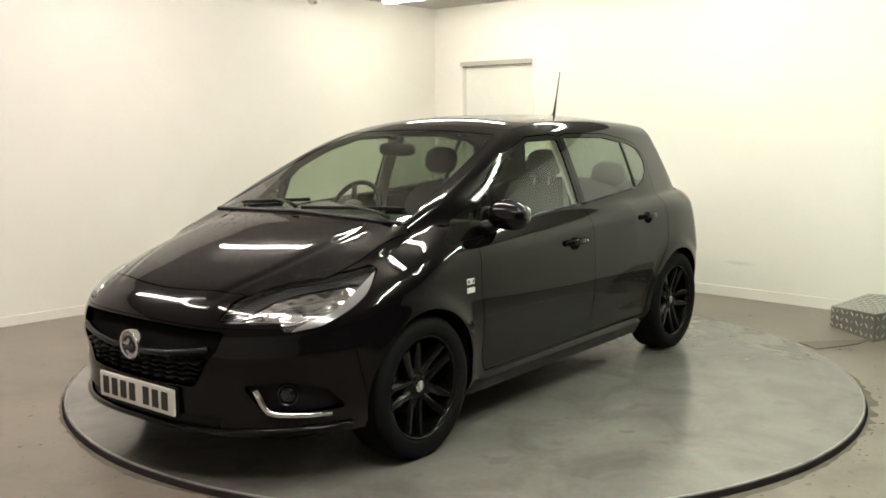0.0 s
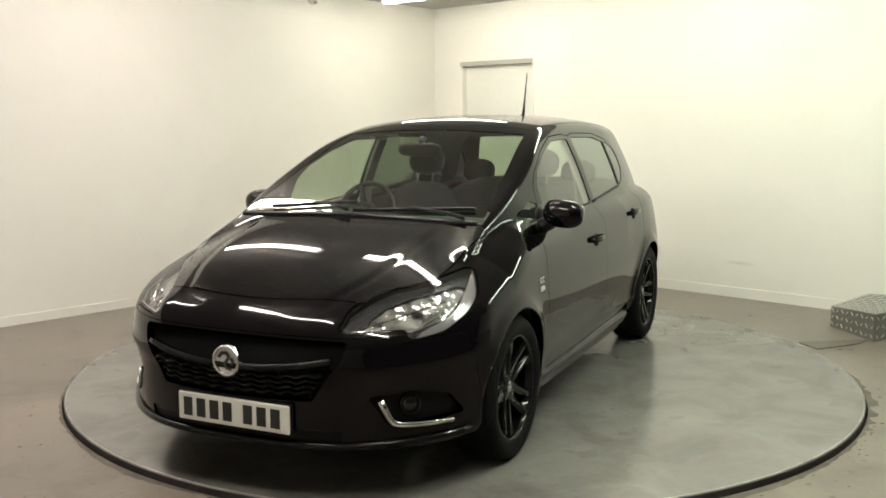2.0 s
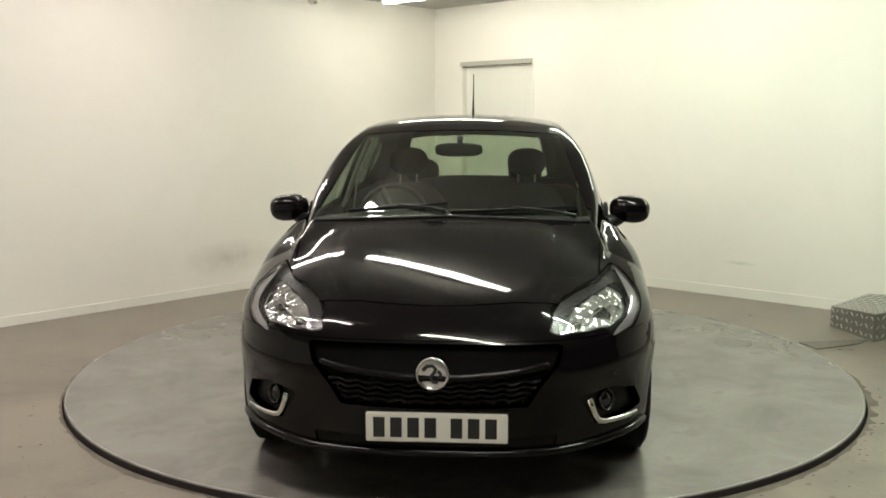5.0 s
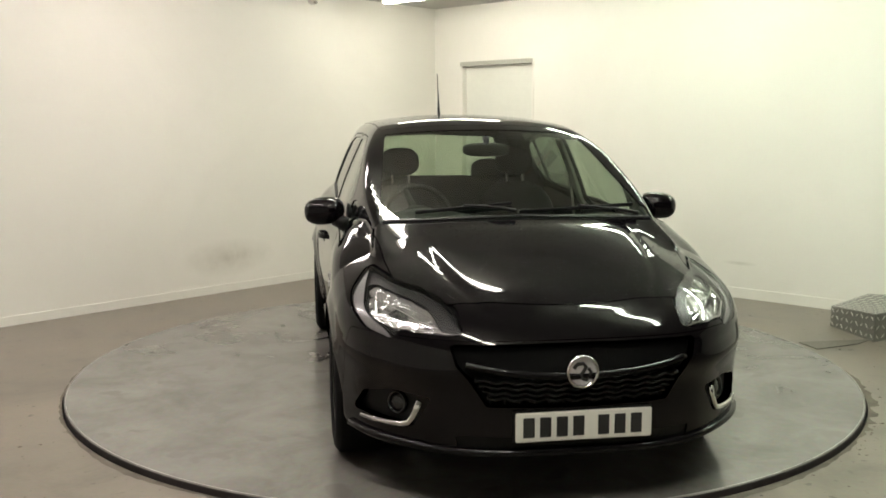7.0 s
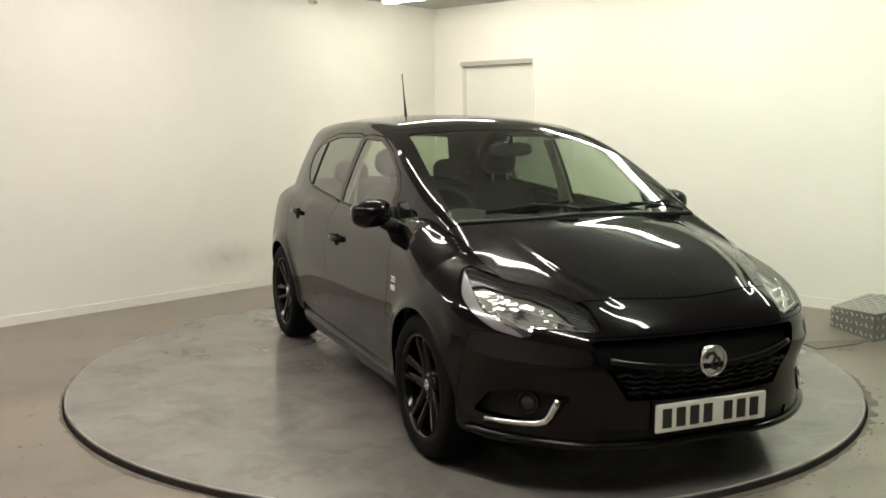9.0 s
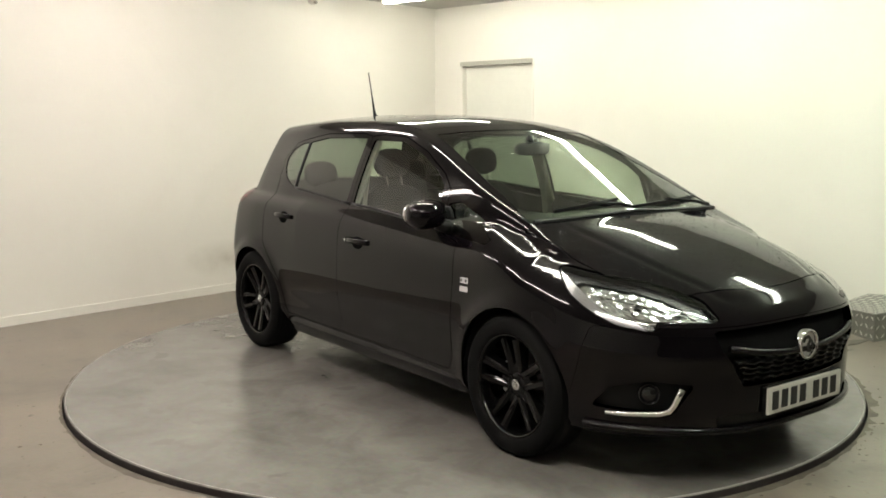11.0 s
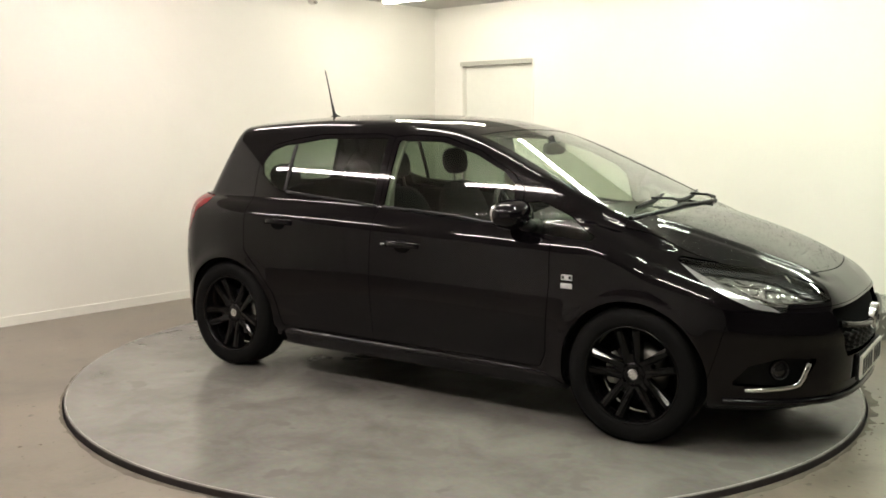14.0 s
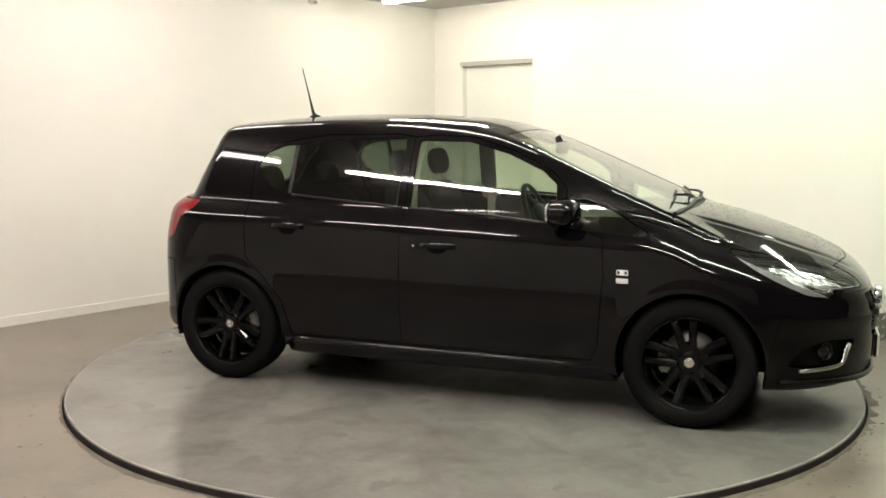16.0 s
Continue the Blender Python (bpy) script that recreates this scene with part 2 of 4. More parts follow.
tagged(wr, "cream painted wall with a doorway", "wall", kind="structure")
slab("wall_behind", 0, RX, RY - 0.15, RY, -0.1, RH, M_BACK, "plain cream wall behind the camera", "wall")
slab("wall_side", RX, RX + 0.15, RY - 0.15, 0.15, -0.1, RH, M_SHUTTER, "plain dark grey side wall", "wall")
slab("ceiling", -0.15, RX + 0.15, RY - 0.15, 0.15, RH, RH + 0.1, M_CEIL, "pale ceiling, coloured darker to dim its reflections", "ceiling")
slab("baseboard_left", 0, 0.018, RY, -0.018, 0, 0.068, M_WALL, "cream painted skirting board", "baseboard")
slab("baseboard_near", DOOR_X1 + 0.07, RX, -0.018, 0, 0, 0.085, M_WALL, "cream painted skirting board", "baseboard")

# pit below the turntable
bm = bmesh.new()
bm.faces.new([bm.verts.new((2.3 * math.cos(2 * math.pi * i / 96), 2.3 * math.sin(2 * math.pi * i / 96), -0.13)) for i in range(96)])
tagged(link("turntable_pit", bm, M_BAND), "dark pit below the turntable", "pit", kind="structure")

# ragged, grimy edge of the pit, and chips lying near it
bm = bmesh.new()
rag = []
for i in range(360):
    a = 2 * math.pi * i / 360
    w = 0.022 + 0.03 * noise.noise((3 * math.cos(a), 3 * math.sin(a), 0.3)) + (0.014 + 0.09 * math.exp(-((a - 5.87) / 0.16) ** 2)) * noise.noise((40 * math.cos(a), 40 * math.sin(a), 2.0))
    rag.append([bm.verts.new((r * math.cos(a), r * math.sin(a), FLOOR_Z + z)) for r, z in ((DISC_R + 0.013, -0.03), (DISC_R + 0.013, 0.002), (DISC_R + 0.017 + max(0.002, w), 0.002))])
for i in range(360):
    p, q = rag[i], rag[(i + 1) % 360]
    for j in (0, 1):
        bm.faces.new((p[j], p[j + 1], q[j + 1], q[j]))
tagged(link("pit_edge", bm, M_GRIME), "grimy crumbling concrete edge round the turntable", "floor edge", kind="structure")
rng = random.Random(7)
bm = bmesh.new()
for k in range(170):
    a, r = rng.uniform(math.radians(185), math.radians(350)), DISC_R + 0.05 + rng.random() ** 2 * 0.9
    if k % 2:
        a = math.radians(rng.gauss(325, 13))
    x, y, d = r * math.cos(a), r * math.sin(a), 0.003 + 0.013 * rng.random() ** 3
    n = 5
    turn = rng.random() * 6
    base = [bm.verts.new((x + d * rng.uniform(0.5, 1.2) * math.cos(turn + 6.283 * i / n), y + 0.6 * d * math.sin(turn + 6.283 * i / n), FLOOR_Z + 0.0005)) for i in range(n)]
    top = bm.verts.new((x, y, FLOOR_Z + 0.3 * d))
    for i in range(n):
        bm.faces.new((base[i], base[(i + 1) % n], top))
tagged(link("debris", bm, M_GRIME), "dark crumbs of dirt on the concrete floor", "debris", kind="stuff")

# door leaf, set back in the doorway, with its lining and head rail
bm = bmesh.new()
box(bm, (DOOR_X0 + DOOR_X1) / 2, 0.085, (DOOR_Z - 0.045) / 2, DOOR_X1 - DOOR_X0 - 0.06, 0.044, DOOR_Z - 0.05, 0.003)
door = link("door_1", bm, M_DOOR)
door.matrix_world = ROOM
tagged(door, "pale flush door, closed, in a cream wall", "door", kind="structure")
for nm, a in (("door_lining", (DOOR_X0 + 0.015, 0.06, DOOR_Z / 2, 0.03, 0.13, DOOR_Z)), ("door_lining", (DOOR_X1 - 0.015, 0.06, DOOR_Z / 2, 0.03, 0.13, DOOR_Z)),
              ("door_head", ((DOOR_X0 + DOOR_X1) / 2 - 0.01, 0.035, DOOR_Z - 0.024, DOOR_X1 - DOOR_X0 - 0.02, 0.09, 0.044))):
    bm = bmesh.new()
    box(bm, *a, 0.004)
    part(nm, bm, M_HEAD if nm == "door_head" else M_WALL, door)

# light: battens on the ceiling (the one near the corner shows)
PINK, GREEN = (1.0, 0.905, 0.855), (0.905, 1.0, 0.83)
for row, (y, tints) in enumerate(((-1.2, ((1.0, 0.965, 0.85), GREEN, GREEN)), (-3.72, (PINK, (1.0, 0.965, 0.85), GREEN)), (-5.8, (PINK, PINK, (1.0, 0.965, 0.85))))):
    for x, tint, power in zip((1.2, 3.3, 5.6), tints, ((53, 50, 64), (48, 76, 116), (60, 84, 116))[row]):
        tube_light(x, y, 0, 1.5, power, tint)

# turntable disc
bm = bmesh.new()
prof = [(0.0, 0.0), (DISC_R - 0.004, 0.0), (DISC_R, -0.004), (DISC_R, -0.055), (0.0, -0.055)]
rings = [[bm.verts.new((r * math.cos(2 * math.pi * i / 192), r * math.sin(2 * math.pi * i / 192), z)) for i in range(192)] for r, z in prof[1:4]]
bm.faces.new(rings[0])
for a, b in zip(rings, rings[1:]):
    for i in range(192):
        bm.faces.new((a[i], b[i], b[(i + 1) % 192], a[(i + 1) % 192]))
bm.faces.new(rings[-1])
turntable = link("turntable", bm, M_DISC)
bm = bmesh.new()
band = [[bm.verts.new((r * math.cos(2 * math.pi * i / 192), r * math.sin(2 * math.pi * i / 192), z)) for i in range(192)] for r, z in ((DISC_R + 0.0005, -0.0045), (DISC_R + 0.002, -0.0055), (DISC_R + 0.002, -0.056))]
for a, b in zip(band, band[1:]):
    for i in range(192):
        bm.faces.new((a[i], b[i], b[(i + 1) % 192], a[(i + 1) % 192]))
part("edge_band", bm, M_BAND, turntable, "black rubber edge of the turntable")
bm = bmesh.new()
worn = [[bm.verts.new((r * math.cos(2 * math.pi * i / 192), r * math.sin(2 * math.pi * i / 192), z)) for i in range(192)] for r, z in ((DISC_R - 0.009, 0.0004), (DISC_R - 0.008, 0.0012), (DISC_R - 0.002, 0.0012), (DISC_R + 0.001, -0.004))]
for a, b in zip(worn, worn[1:]):
    for i in range(192):
        bm.faces.new((a[i], b[i], b[(i + 1) % 192], a[(i + 1) % 192]))
part("worn_rim", bm, M_WORN, turntable, "worn pale rim of the turntable")
tagged(turntable, "round grey painted turntable plate set in the floor", "turntable")
# ------------------------------------------------------------------ car body: a field whose zero is the skin
CAR_OFF = (0.156, 0.023, 0.0)
car = new("car")
tagged(car, "glossy black five-door hatchback on the turntable", "car")


def smax(a, b, k):
    return np.maximum(a, b) + np.maximum(k - np.abs(a - b), 0) ** 2 / (4 * k)


PLAN = curve([-1.95, -1.7, -1.26, -0.8, 0, 0.8, 1.26, 1.6, 1.9, 2.1], [0.80, 0.832, 0.858, 0.850, 0.846, 0.852, 0.862, 0.846, 0.82, 0.79])
SECT = curve([0.12, 0.2, 0.3, 0.36, 0.45, 0.58, 0.7, 0.79, 0.855, 0.88, 0.93, 1.0, 1.08], [0.11, 0.065, 0.03, 0.026, 0.012, 0.0, 0.004, 0.010, 0.019, 0.027, 0.055, 0.09, 0.14])
HOOD = curve([-1.95, 0.9, 1.12, 1.25, 1.5, 1.75, 1.93, 2.03, 2.1], [1.03, 1.02, 1.0, 0.98, 0.917, 0.832, 0.75, 0.68, 0.605])
CROWN = curve([0.8, 1.15, 1.6, 2.1], [0.08, 0.115, 0.13, 0.10])
NOSE = curve([0.12, 0.2, 0.26, 0.34, 0.45, 0.52, 0.6, 0.68, 0.8], [-0.09, -0.04, -0.022, -0.018, -0.015, 0.0, -0.008, -0.035, -0.11])
TAIL = curve([0.15, 0.24, 0.34, 0.6, 0.72, 0.82, 0.94, 1.05], [0.08, 0.02, 0.0, 0.0, 0.004, 0.018, 0.055, 0.16])
BELLY = curve([-1.9, -1.5, -0.9, 0.9, 1.6, 2.0, 2.12], [0.27, 0.22, 0.2, 0.2, 0.2, 0.2, 0.225])
ROOF = curve([-1.8, -1.5, -1.1, -0.7, -0.4, 0.0, 0.3, 0.8], [1.375, 1.425, 1.458, 1.474, 1.472, 1.452, 1.41, 1.30])
TAPER = curve([-1.85, -1.4, -0.95, -0.3, 0.4, 0.8, 1.15], [0.13, 0.04, 0.008, 0.0, 0.0, 0.03, 0.10])


CREASE = curve([0.9, 1.33, 1.55, 1.73, 1.9, 2.05], [0.475, 0.455, 0.437, 0.400, 0.337, 0.33])


def skin(x, y, z):
    ay = np.sqrt(y * y + 1e-6)
    rr = np.minimum(np.hypot(x - 1.255, z - 0.305), np.hypot(x + 1.255, z - 0.305)) - 0.342
    flare = 0.016 * np.exp(-(np.clip(rr, 0, 1) / 0.05) ** 2)
    side = ay - PLAN(x) - flare + SECT(z - 0.03 * np.clip(-x, -0.9, 1.6)) + 0.04 * np.clip((-x - 0.7) / 0.9, 0, 1) * np.clip((z - 0.62) / 0.33, 0, 1)
    past = smax(ay - CREASE(x), (x - 1.965 + 0.35 * ay * ay) * 0.8, 0.06)
    fold = 0.1 * (past + np.sqrt(past * past + 0.00012)) + (0.0010 + 0.0042 * np.clip((ay - 0.16) / 0.16, 0, 1)) * np.exp(-((past - 0.014) / 0.022) ** 2)
    top = (z - HOOD(x) + 0.55 * CROWN(x) * (ay / 0.75) ** 2.6 + fold * np.clip((x - 1.0) / 0.3, 0, 1)) * 0.93
    front = x - 2.105 - NOSE(z) + 0.165 * (ay / 0.6) ** 3 + 0.016 * np.exp(-((ay - 0.66) / 0.10) ** 2 - ((z - 0.40) / 0.06) ** 2) - 0.010 * np.exp(-((z - 0.53 - 0.1 * (ay - 0.6)) / 0.03) ** 2 - ((ay - 0.72) / 0.16) ** 2)
    rear = -x - 1.905 + TAIL(z) + 0.10 * (ay / 0.6) ** 3
    low = smax(smax(smax(smax(side, front, 0.09), rear, 0.09), top, 0.07), BELLY(x) - z, 0.05)
    gs = (ay - 0.745 + 0.335 * (z - 1.0) + 0.25 * (z - 1.0) ** 2 + TAPER(x)) * 0.95
    gr = z - ROOF(x) + 0.056 * (ay / 0.6) ** 2.2
    gw = (x - 0.25 + 0.17 * ay * ay) * 0.40 + (z - 1.405) * 0.917
    gb = -0.861 * (x + 1.585 - 0.50 * ay * ay) + 0.508 * (z - 1.37)
    cab = smax(smax(smax(gs, gw, 0.028), gr, 0.055), smax(gb, 0.85 - z, 0.03), 0.05)
    return -smax(-low, -cab, 0.018)


def skin_mesh():
    n_in, n_cap, n_fi = 210, 84, 150
    c0, c1 = np.array([-1.2, 0, 0.78]), np.array([1.22, 0, 0.58])
    org, axial = [], []
    for i in range(1, n_cap + 1):
        org.append(c0), axial.append(-math.pi / 2 * (1 - i / (n_cap + 1)))
    for i in range(n_in + 1):
        org.append(c0 + (c1 - c0) * i / n_in), axial.append(0.0)
    for i in range(1, n_cap + 1):
        org.append(c1), axial.append(math.pi / 2 * i / (n_cap + 1))
    org, axial = np.array(org), np.array(axial)
    fi = np.linspace(0, math.pi, n_fi + 1)
    A, F = np.meshgrid(axial, fi, indexing="ij")
    D = np.stack([np.sin(A), np.cos(A) * np.sin(F), -np.cos(A) * np.cos(F)], -1)
    O = np.repeat(org[:, None, :], n_fi + 1, 1)
    lo, hi = np.full(A.shape, 0.05), np.full(A.shape, 1.6)
    for _ in range(26):
        mid = (lo + hi) / 2
        P = O + D * mid[..., None]
        inside = skin(P[..., 0], P[..., 1], P[..., 2]) < 0
        lo, hi = np.where(inside, mid, lo), np.where(inside, hi, mid)
    P = O + D * ((lo + hi) / 2)[..., None]
    P[:, 0, 1] = P[:, -1, 1] = 0
    nr, nf = A.shape
    V = P.reshape(-1, 3)
    idx = np.arange(nr * nf).reshape(nr, nf)
    a, b, c, d = idx[:-1, :-1], idx[1:, :-1], idx[1:, 1:], idx[:-1, 1:]
    T = np.concatenate([np.stack([a, b, c], -1).reshape(-1, 3), np.stack([a, c, d], -1).reshape(-1, 3)])
    fan = []
    for ring, flip in ((idx[0], True), (idx[-1], False)):
        tip = len(V)
        V = np.vstack([V, V[ring].mean(0) * (1, 0, 1)])
        for i in range(nf - 1):
            fan.append((tip, ring[i], ring[i + 1]) if flip else (tip, ring[i + 1], ring[i]))
    T = np.vstack([T, np.array(fan)])
    # other half
    n = len(V)
    on = np.abs(V[:, 1]) < 1e-9
    mapto = np.where(on, np.arange(n), np.cumsum(~on) - 1 + n)
    V = np.vstack([V, V[~on] * (1, -1, 1)])
    T = np.vstack([T, mapto[T][:, ::-1]])
    return V, T


def slopes(V):
    e = 0.004
    g = np.stack([skin(*(V + np.eye(3)[i] * e).T) - skin(*(V - np.eye(3)[i] * e).T) for i in range(3)], -1)
    return g / np.linalg.norm(g, axis=1, keepdims=True)


class Shell:
    """Triangles with labels; carve() cuts a region out along the zero of a function."""

    def __init__(self, V, T):
        self.V, self.T, self.L = V, T, np.zeros(len(T), int)
        self.names = ["body"]

    def code(self, name):
        if name not in self.names:
            self.names.append(name)
        return self.names.index(name)

    def carve(self, source, name, func):
        src = [self.code(s) for s in source.split()]
        val = func(self.V[:, 0], np.abs(self.V[:, 1]), self.V[:, 2])
        val = np.where(np.abs(val) < 1e-7, 1e-7, val)
        pick = np.isin(self.L, src)
        T, L = self.T, self.L
        s = val[T] < 0
        cnt = s.sum(1)
        cut = pick & (cnt > 0) & (cnt < 3)
        L = L.copy()
        L[pick & (cnt == 3)] = self.code(name)
        ct, cs, cl = T[cut], s[cut], L[cut]
        if len(ct):
            one = cs.sum(1) == 1
            odd = np.where(one, cs.argmax(1), (~cs).argmax(1))
            r = np.arange(len(ct))
            p, q, w = ct[r, odd], ct[r, (odd + 1) % 3], ct[r, (odd + 2) % 3]
            edges = np.sort(np.stack([np.stack([p, q], -1), np.stack([p, w], -1)], 1).reshape(-1, 2), 1)
            uniq, inv = np.unique(edges, axis=0, return_inverse=True)
            inv = inv.reshape(-1, 2)
            va, vb = val[uniq[:, 0]], val[uniq[:, 1]]
            t = (va / (va - vb))[:, None]
            nv = self.V[uniq[:, 0]] * (1 - t) + self.V[uniq[:, 1]] * t
            base = len(self.V)
            self.V = np.vstack([self.V, nv])
            pq, pw = base + inv[:, 0], base + inv[:, 1]
            tip, quad1, quad2 = np.stack([p, pq, pw], -1), np.stack([pq, q, w], -1), np.stack([pq, w, pw], -1)
            lt = np.where(one, self.code(name), cl)
            lq = np.where(one, cl, self.code(name))
            self.T = np.vstack([T[~cut], tip, quad1, quad2])
            self.L = np.concatenate([L[~cut], lt, lq, lq])
        else:
            self.T, self.L = T, L

    def panel(self, source, name, func, gap=0.0022):
        self.carve(source, "gap", lambda x, y, z: func(x, y, z) - gap)
        self.carve("gap", name + "!", lambda x, y, z: func(x, y, z) + gap)
        # only the freshly cut inner part takes the name
        self.L[self.L == self.code(name + "!")] = self.code(name)

    def take(self, name, side=0, parent=None, mat=None, flange=0.012, push=0.0, as_name="", label=""):
        T = self.T[self.L == self.code(name)]
        if side:
            T = T[self.V[T][:, :, 1].mean(1) * side > 0]
        used, inv = np.unique(T, return_inverse=True)
        V, T = self.V[used], inv.reshape(-1, 3)
        N = slopes(V)
        V = V + N * push
        verts, norms, faces = [V], [N], [T]
        if flange:
            e = np.concatenate([T[:, [0, 1]], T[:, [1, 2]], T[:, [2, 0]]])
            key = np.sort(e, 1)
            _, first, count = np.unique(key, axis=0, return_index=True, return_counts=True)
            rim_e = e[first[count == 1]]
            b = len(V)
            a0, a1 = rim_e[:, 0], rim_e[:, 1]
            quad = np.concatenate([V[a0], V[a1], V[a1] - N[a1] * flange, V[a0] - N[a0] * flange])
            m = len(a0)
            edge_n = np.cross(V[a1] - V[a0], N[a0])
            edge_n /= np.maximum(np.linalg.norm(edge_n, axis=1, keepdims=True), 1e-9)
            i = b + np.arange(m)
            verts.append(quad), norms.append(np.concatenate([edge_n] * 4))
            faces += [np.stack([i + m, i, i + 3 * m], -1), np.stack([i + m, i + 3 * m, i + 2 * m], -1)]
        out = np.einsum('ij,ij->i', np.cross(V[T[:, 1]] - V[T[:, 0]], V[T[:, 2]] - V[T[:, 0]]), N[T[:, 0]]).sum() < 0
        V, N, T = np.vstack(verts), np.vstack(norms), np.vstack(faces)
        if out:
            T = T[:, ::-1]
        me = bpy.data.meshes.new(as_name or name)
        me.from_pydata(V.tolist(), [], T.tolist())
        me.materials.append(mat)
        me.shade_smooth()
        me.normals_split_custom_set_from_vertices(N.tolist())
        ob = new(as_name or name, me)
        ob.parent = parent
        if label:
            ob["label"] = label
        return ob


def poly(points, r=0.0):
    """Signed distance to a polygon (negative inside), its corners rounded by r."""
    P = np.array(points, float)

    def f(u, v):
        d = np.full(np.shape(u), 1e9)
        ins = np.zeros(np.shape(u), bool)
        for (ax, ay), (bx, by) in zip(P, np.roll(P, -1, 0)):
            ex, ey = bx - ax, by - ay
            t = np.clip(((u - ax) * ex + (v - ay) * ey) / (ex * ex + ey * ey), 0, 1)
            d = np.minimum(d, (u - ax - ex * t) ** 2 + (v - ay - ey * t) ** 2)
            if ey != 0:
                ins ^= ((ay > v) != (by > v)) & (u < ax + ex * (v - ay) / ey)
        d = np.sqrt(d)
        return np.where(ins, -d, d) - r
    return f


V, T = skin_mesh()
shell = Shell(V, T)
FAX, WZ, ARCH = 1.255, 0.305, 0.342


def arch(x, y, z):
    d = np.minimum(np.hypot(x - FAX, z - WZ), np.hypot(x + FAX, z - WZ)) - ARCH
    return np.maximum(d, 0.45 - y)


def side_of(f):
    return lambda x, y, z: np.maximum(f(x, z), 0.42 - y)


def front_of(f, x0=1.5):
    return lambda x, y, z: np.maximum(f(y, z), x0 - x)


# side glass, one outline per pane
DLO_F = poly([(-0.17, 0.99), (-0.165, 1.32), (0.10, 1.315), (0.32, 1.255), (0.50, 1.175), (0.57, 1.115), (0.585, 0.955), (0.55, 0.942)], 0.012)
DLO_R = poly([(-0.885, 1.045), (-0.895, 1.295), (-0.70, 1.325), (-0.265, 1.33), (-0.265, 0.995)], 0.012)
DLO_Q = poly([(-0.925, 1.05), (-1.02, 1.08), (-1.10, 1.135), (-1.125, 1.195), (-1.085, 1.255), (-0.99, 1.288), (-0.93, 1.295)], 0.010)
DLO_T = poly([(0.665, 0.925), (0.66, 1.035), (0.73, 1.045), (0.90, 0.975), (1.04, 0.905), (1.03, 0.897)], 0.008)
WSCREEN = lambda x, y, z: np.maximum.reduce([y - (0.63 - 0.29 * (z - 1.0) - 0.1 * np.clip(z - 1.15, 0, 1) ** 2), (1.003 - 0.03 * y) - z, z - (1.385 - 0.09 * y * y), 0.05 - x])
BACKLIGHT = lambda x, y, z: np.maximum.reduce([poly([(-0.1, 1.06), (0.50, 1.06), (0.44, 1.30), (-0.1, 1.32)], 0.03)(y, z), x + 1.5])
HEADLAMP = side_of(poly([(1.415, 0.832), (1.57, 0.806), (1.72, 0.786), (1.81, 0.762), (1.92, 0.718), (1.99, 0.668), (1.985, 0.662), (1.862, 0.668), (1.868, 0.634), (1.845, 0.634), (1.76, 0.654), (1.64, 0.710), (1.55, 0.755), (1.46, 0.805)], 0.006))
TAILLAMP = side_of(poly([(-1.50, 0.985), (-1.51, 0.955), (-1.585, 0.90), (-1.625, 0.80), (-1.75, 0.745), (-1.90, 0.80), (-1.90, 0.97), (-1.66, 0.99)], 0.008))
GRILLE = front_of(poly([(-0.3, 0.62), (0.30, 0.618), (0.455, 0.616), (0.44, 0.56), (0.39, 0.50), (0.335, 0.415), (-0.3, 0.405)], 0.012))
INTAKE = front_of(poly([(-0.3, 0.275), (0.44, 0.285), (0.43, 0.235), (-0.3, 0.225)], 0.008))
FOG = front_of(poly([(0.545, 0.41), (0.60, 0.315), (0.78, 0.33), (0.75, 0.395), (0.66, 0.42)], 0.012))
BONNET = lambda x, y, z: np.maximum.reduce([x - (1.935 - 0.35 * y * y - 0.6 * np.clip(y - 0.45, 0, 1)), 1.215 - 0.17 * y * y - x, y - (0.665 - 0.10 * np.clip(x - 1.2, 0, 1)), 0.6 - z])
COWL = lambda x, y, z: np.maximum.reduce([(1.10 - 0.17 * y * y) - x, x - (1.215 - 0.17 * y * y), y - 0.64, 0.9 - z])
DOOR_F = side_of(poly([(-0.205, 0.285), (-0.205, 1.345), (-0.1, 1.355), (0.12, 1.345), (0.36, 1.275), (0.56, 1.175), (0.63, 1.105), (0.645, 0.925), (0.835, 0.875), (0.845, 0.70), (0.82, 0.35), (0.79, 0.285)], 0.004))
DOOR_R = side_of(poly([(-0.212, 0.285), (-0.212, 1.345), (-0.30, 1.36), (-0.72, 1.355), (-0.93, 1.325), (-1.07, 1.295), (-1.16, 1.21), (-1.145, 1.02), (-1.115, 0.70), (-1.0, 0.60), (-0.90, 0.47), (-0.85, 0.285)], 0.004))
BUMPER_F = lambda x, y, z: np.maximum.reduce([1.585 + 0.28 * np.clip(z - 0.3, 0, 1) - x, z - 0.640])
BUMPER_R = lambda x, y, z: np.maximum(x + 1.60, z - 0.66)
TAILGATE = lambda x, y, z: np.maximum.reduce([x + 1.52 - 0.25 * y * y, y - 0.60, 0.64 - z])
ROOFTOP = lambda x, y, z: np.maximum.reduce([y - 0.535, x - 0.21 + 0.1 * y * y, -1.50 - x, 1.25 - z])

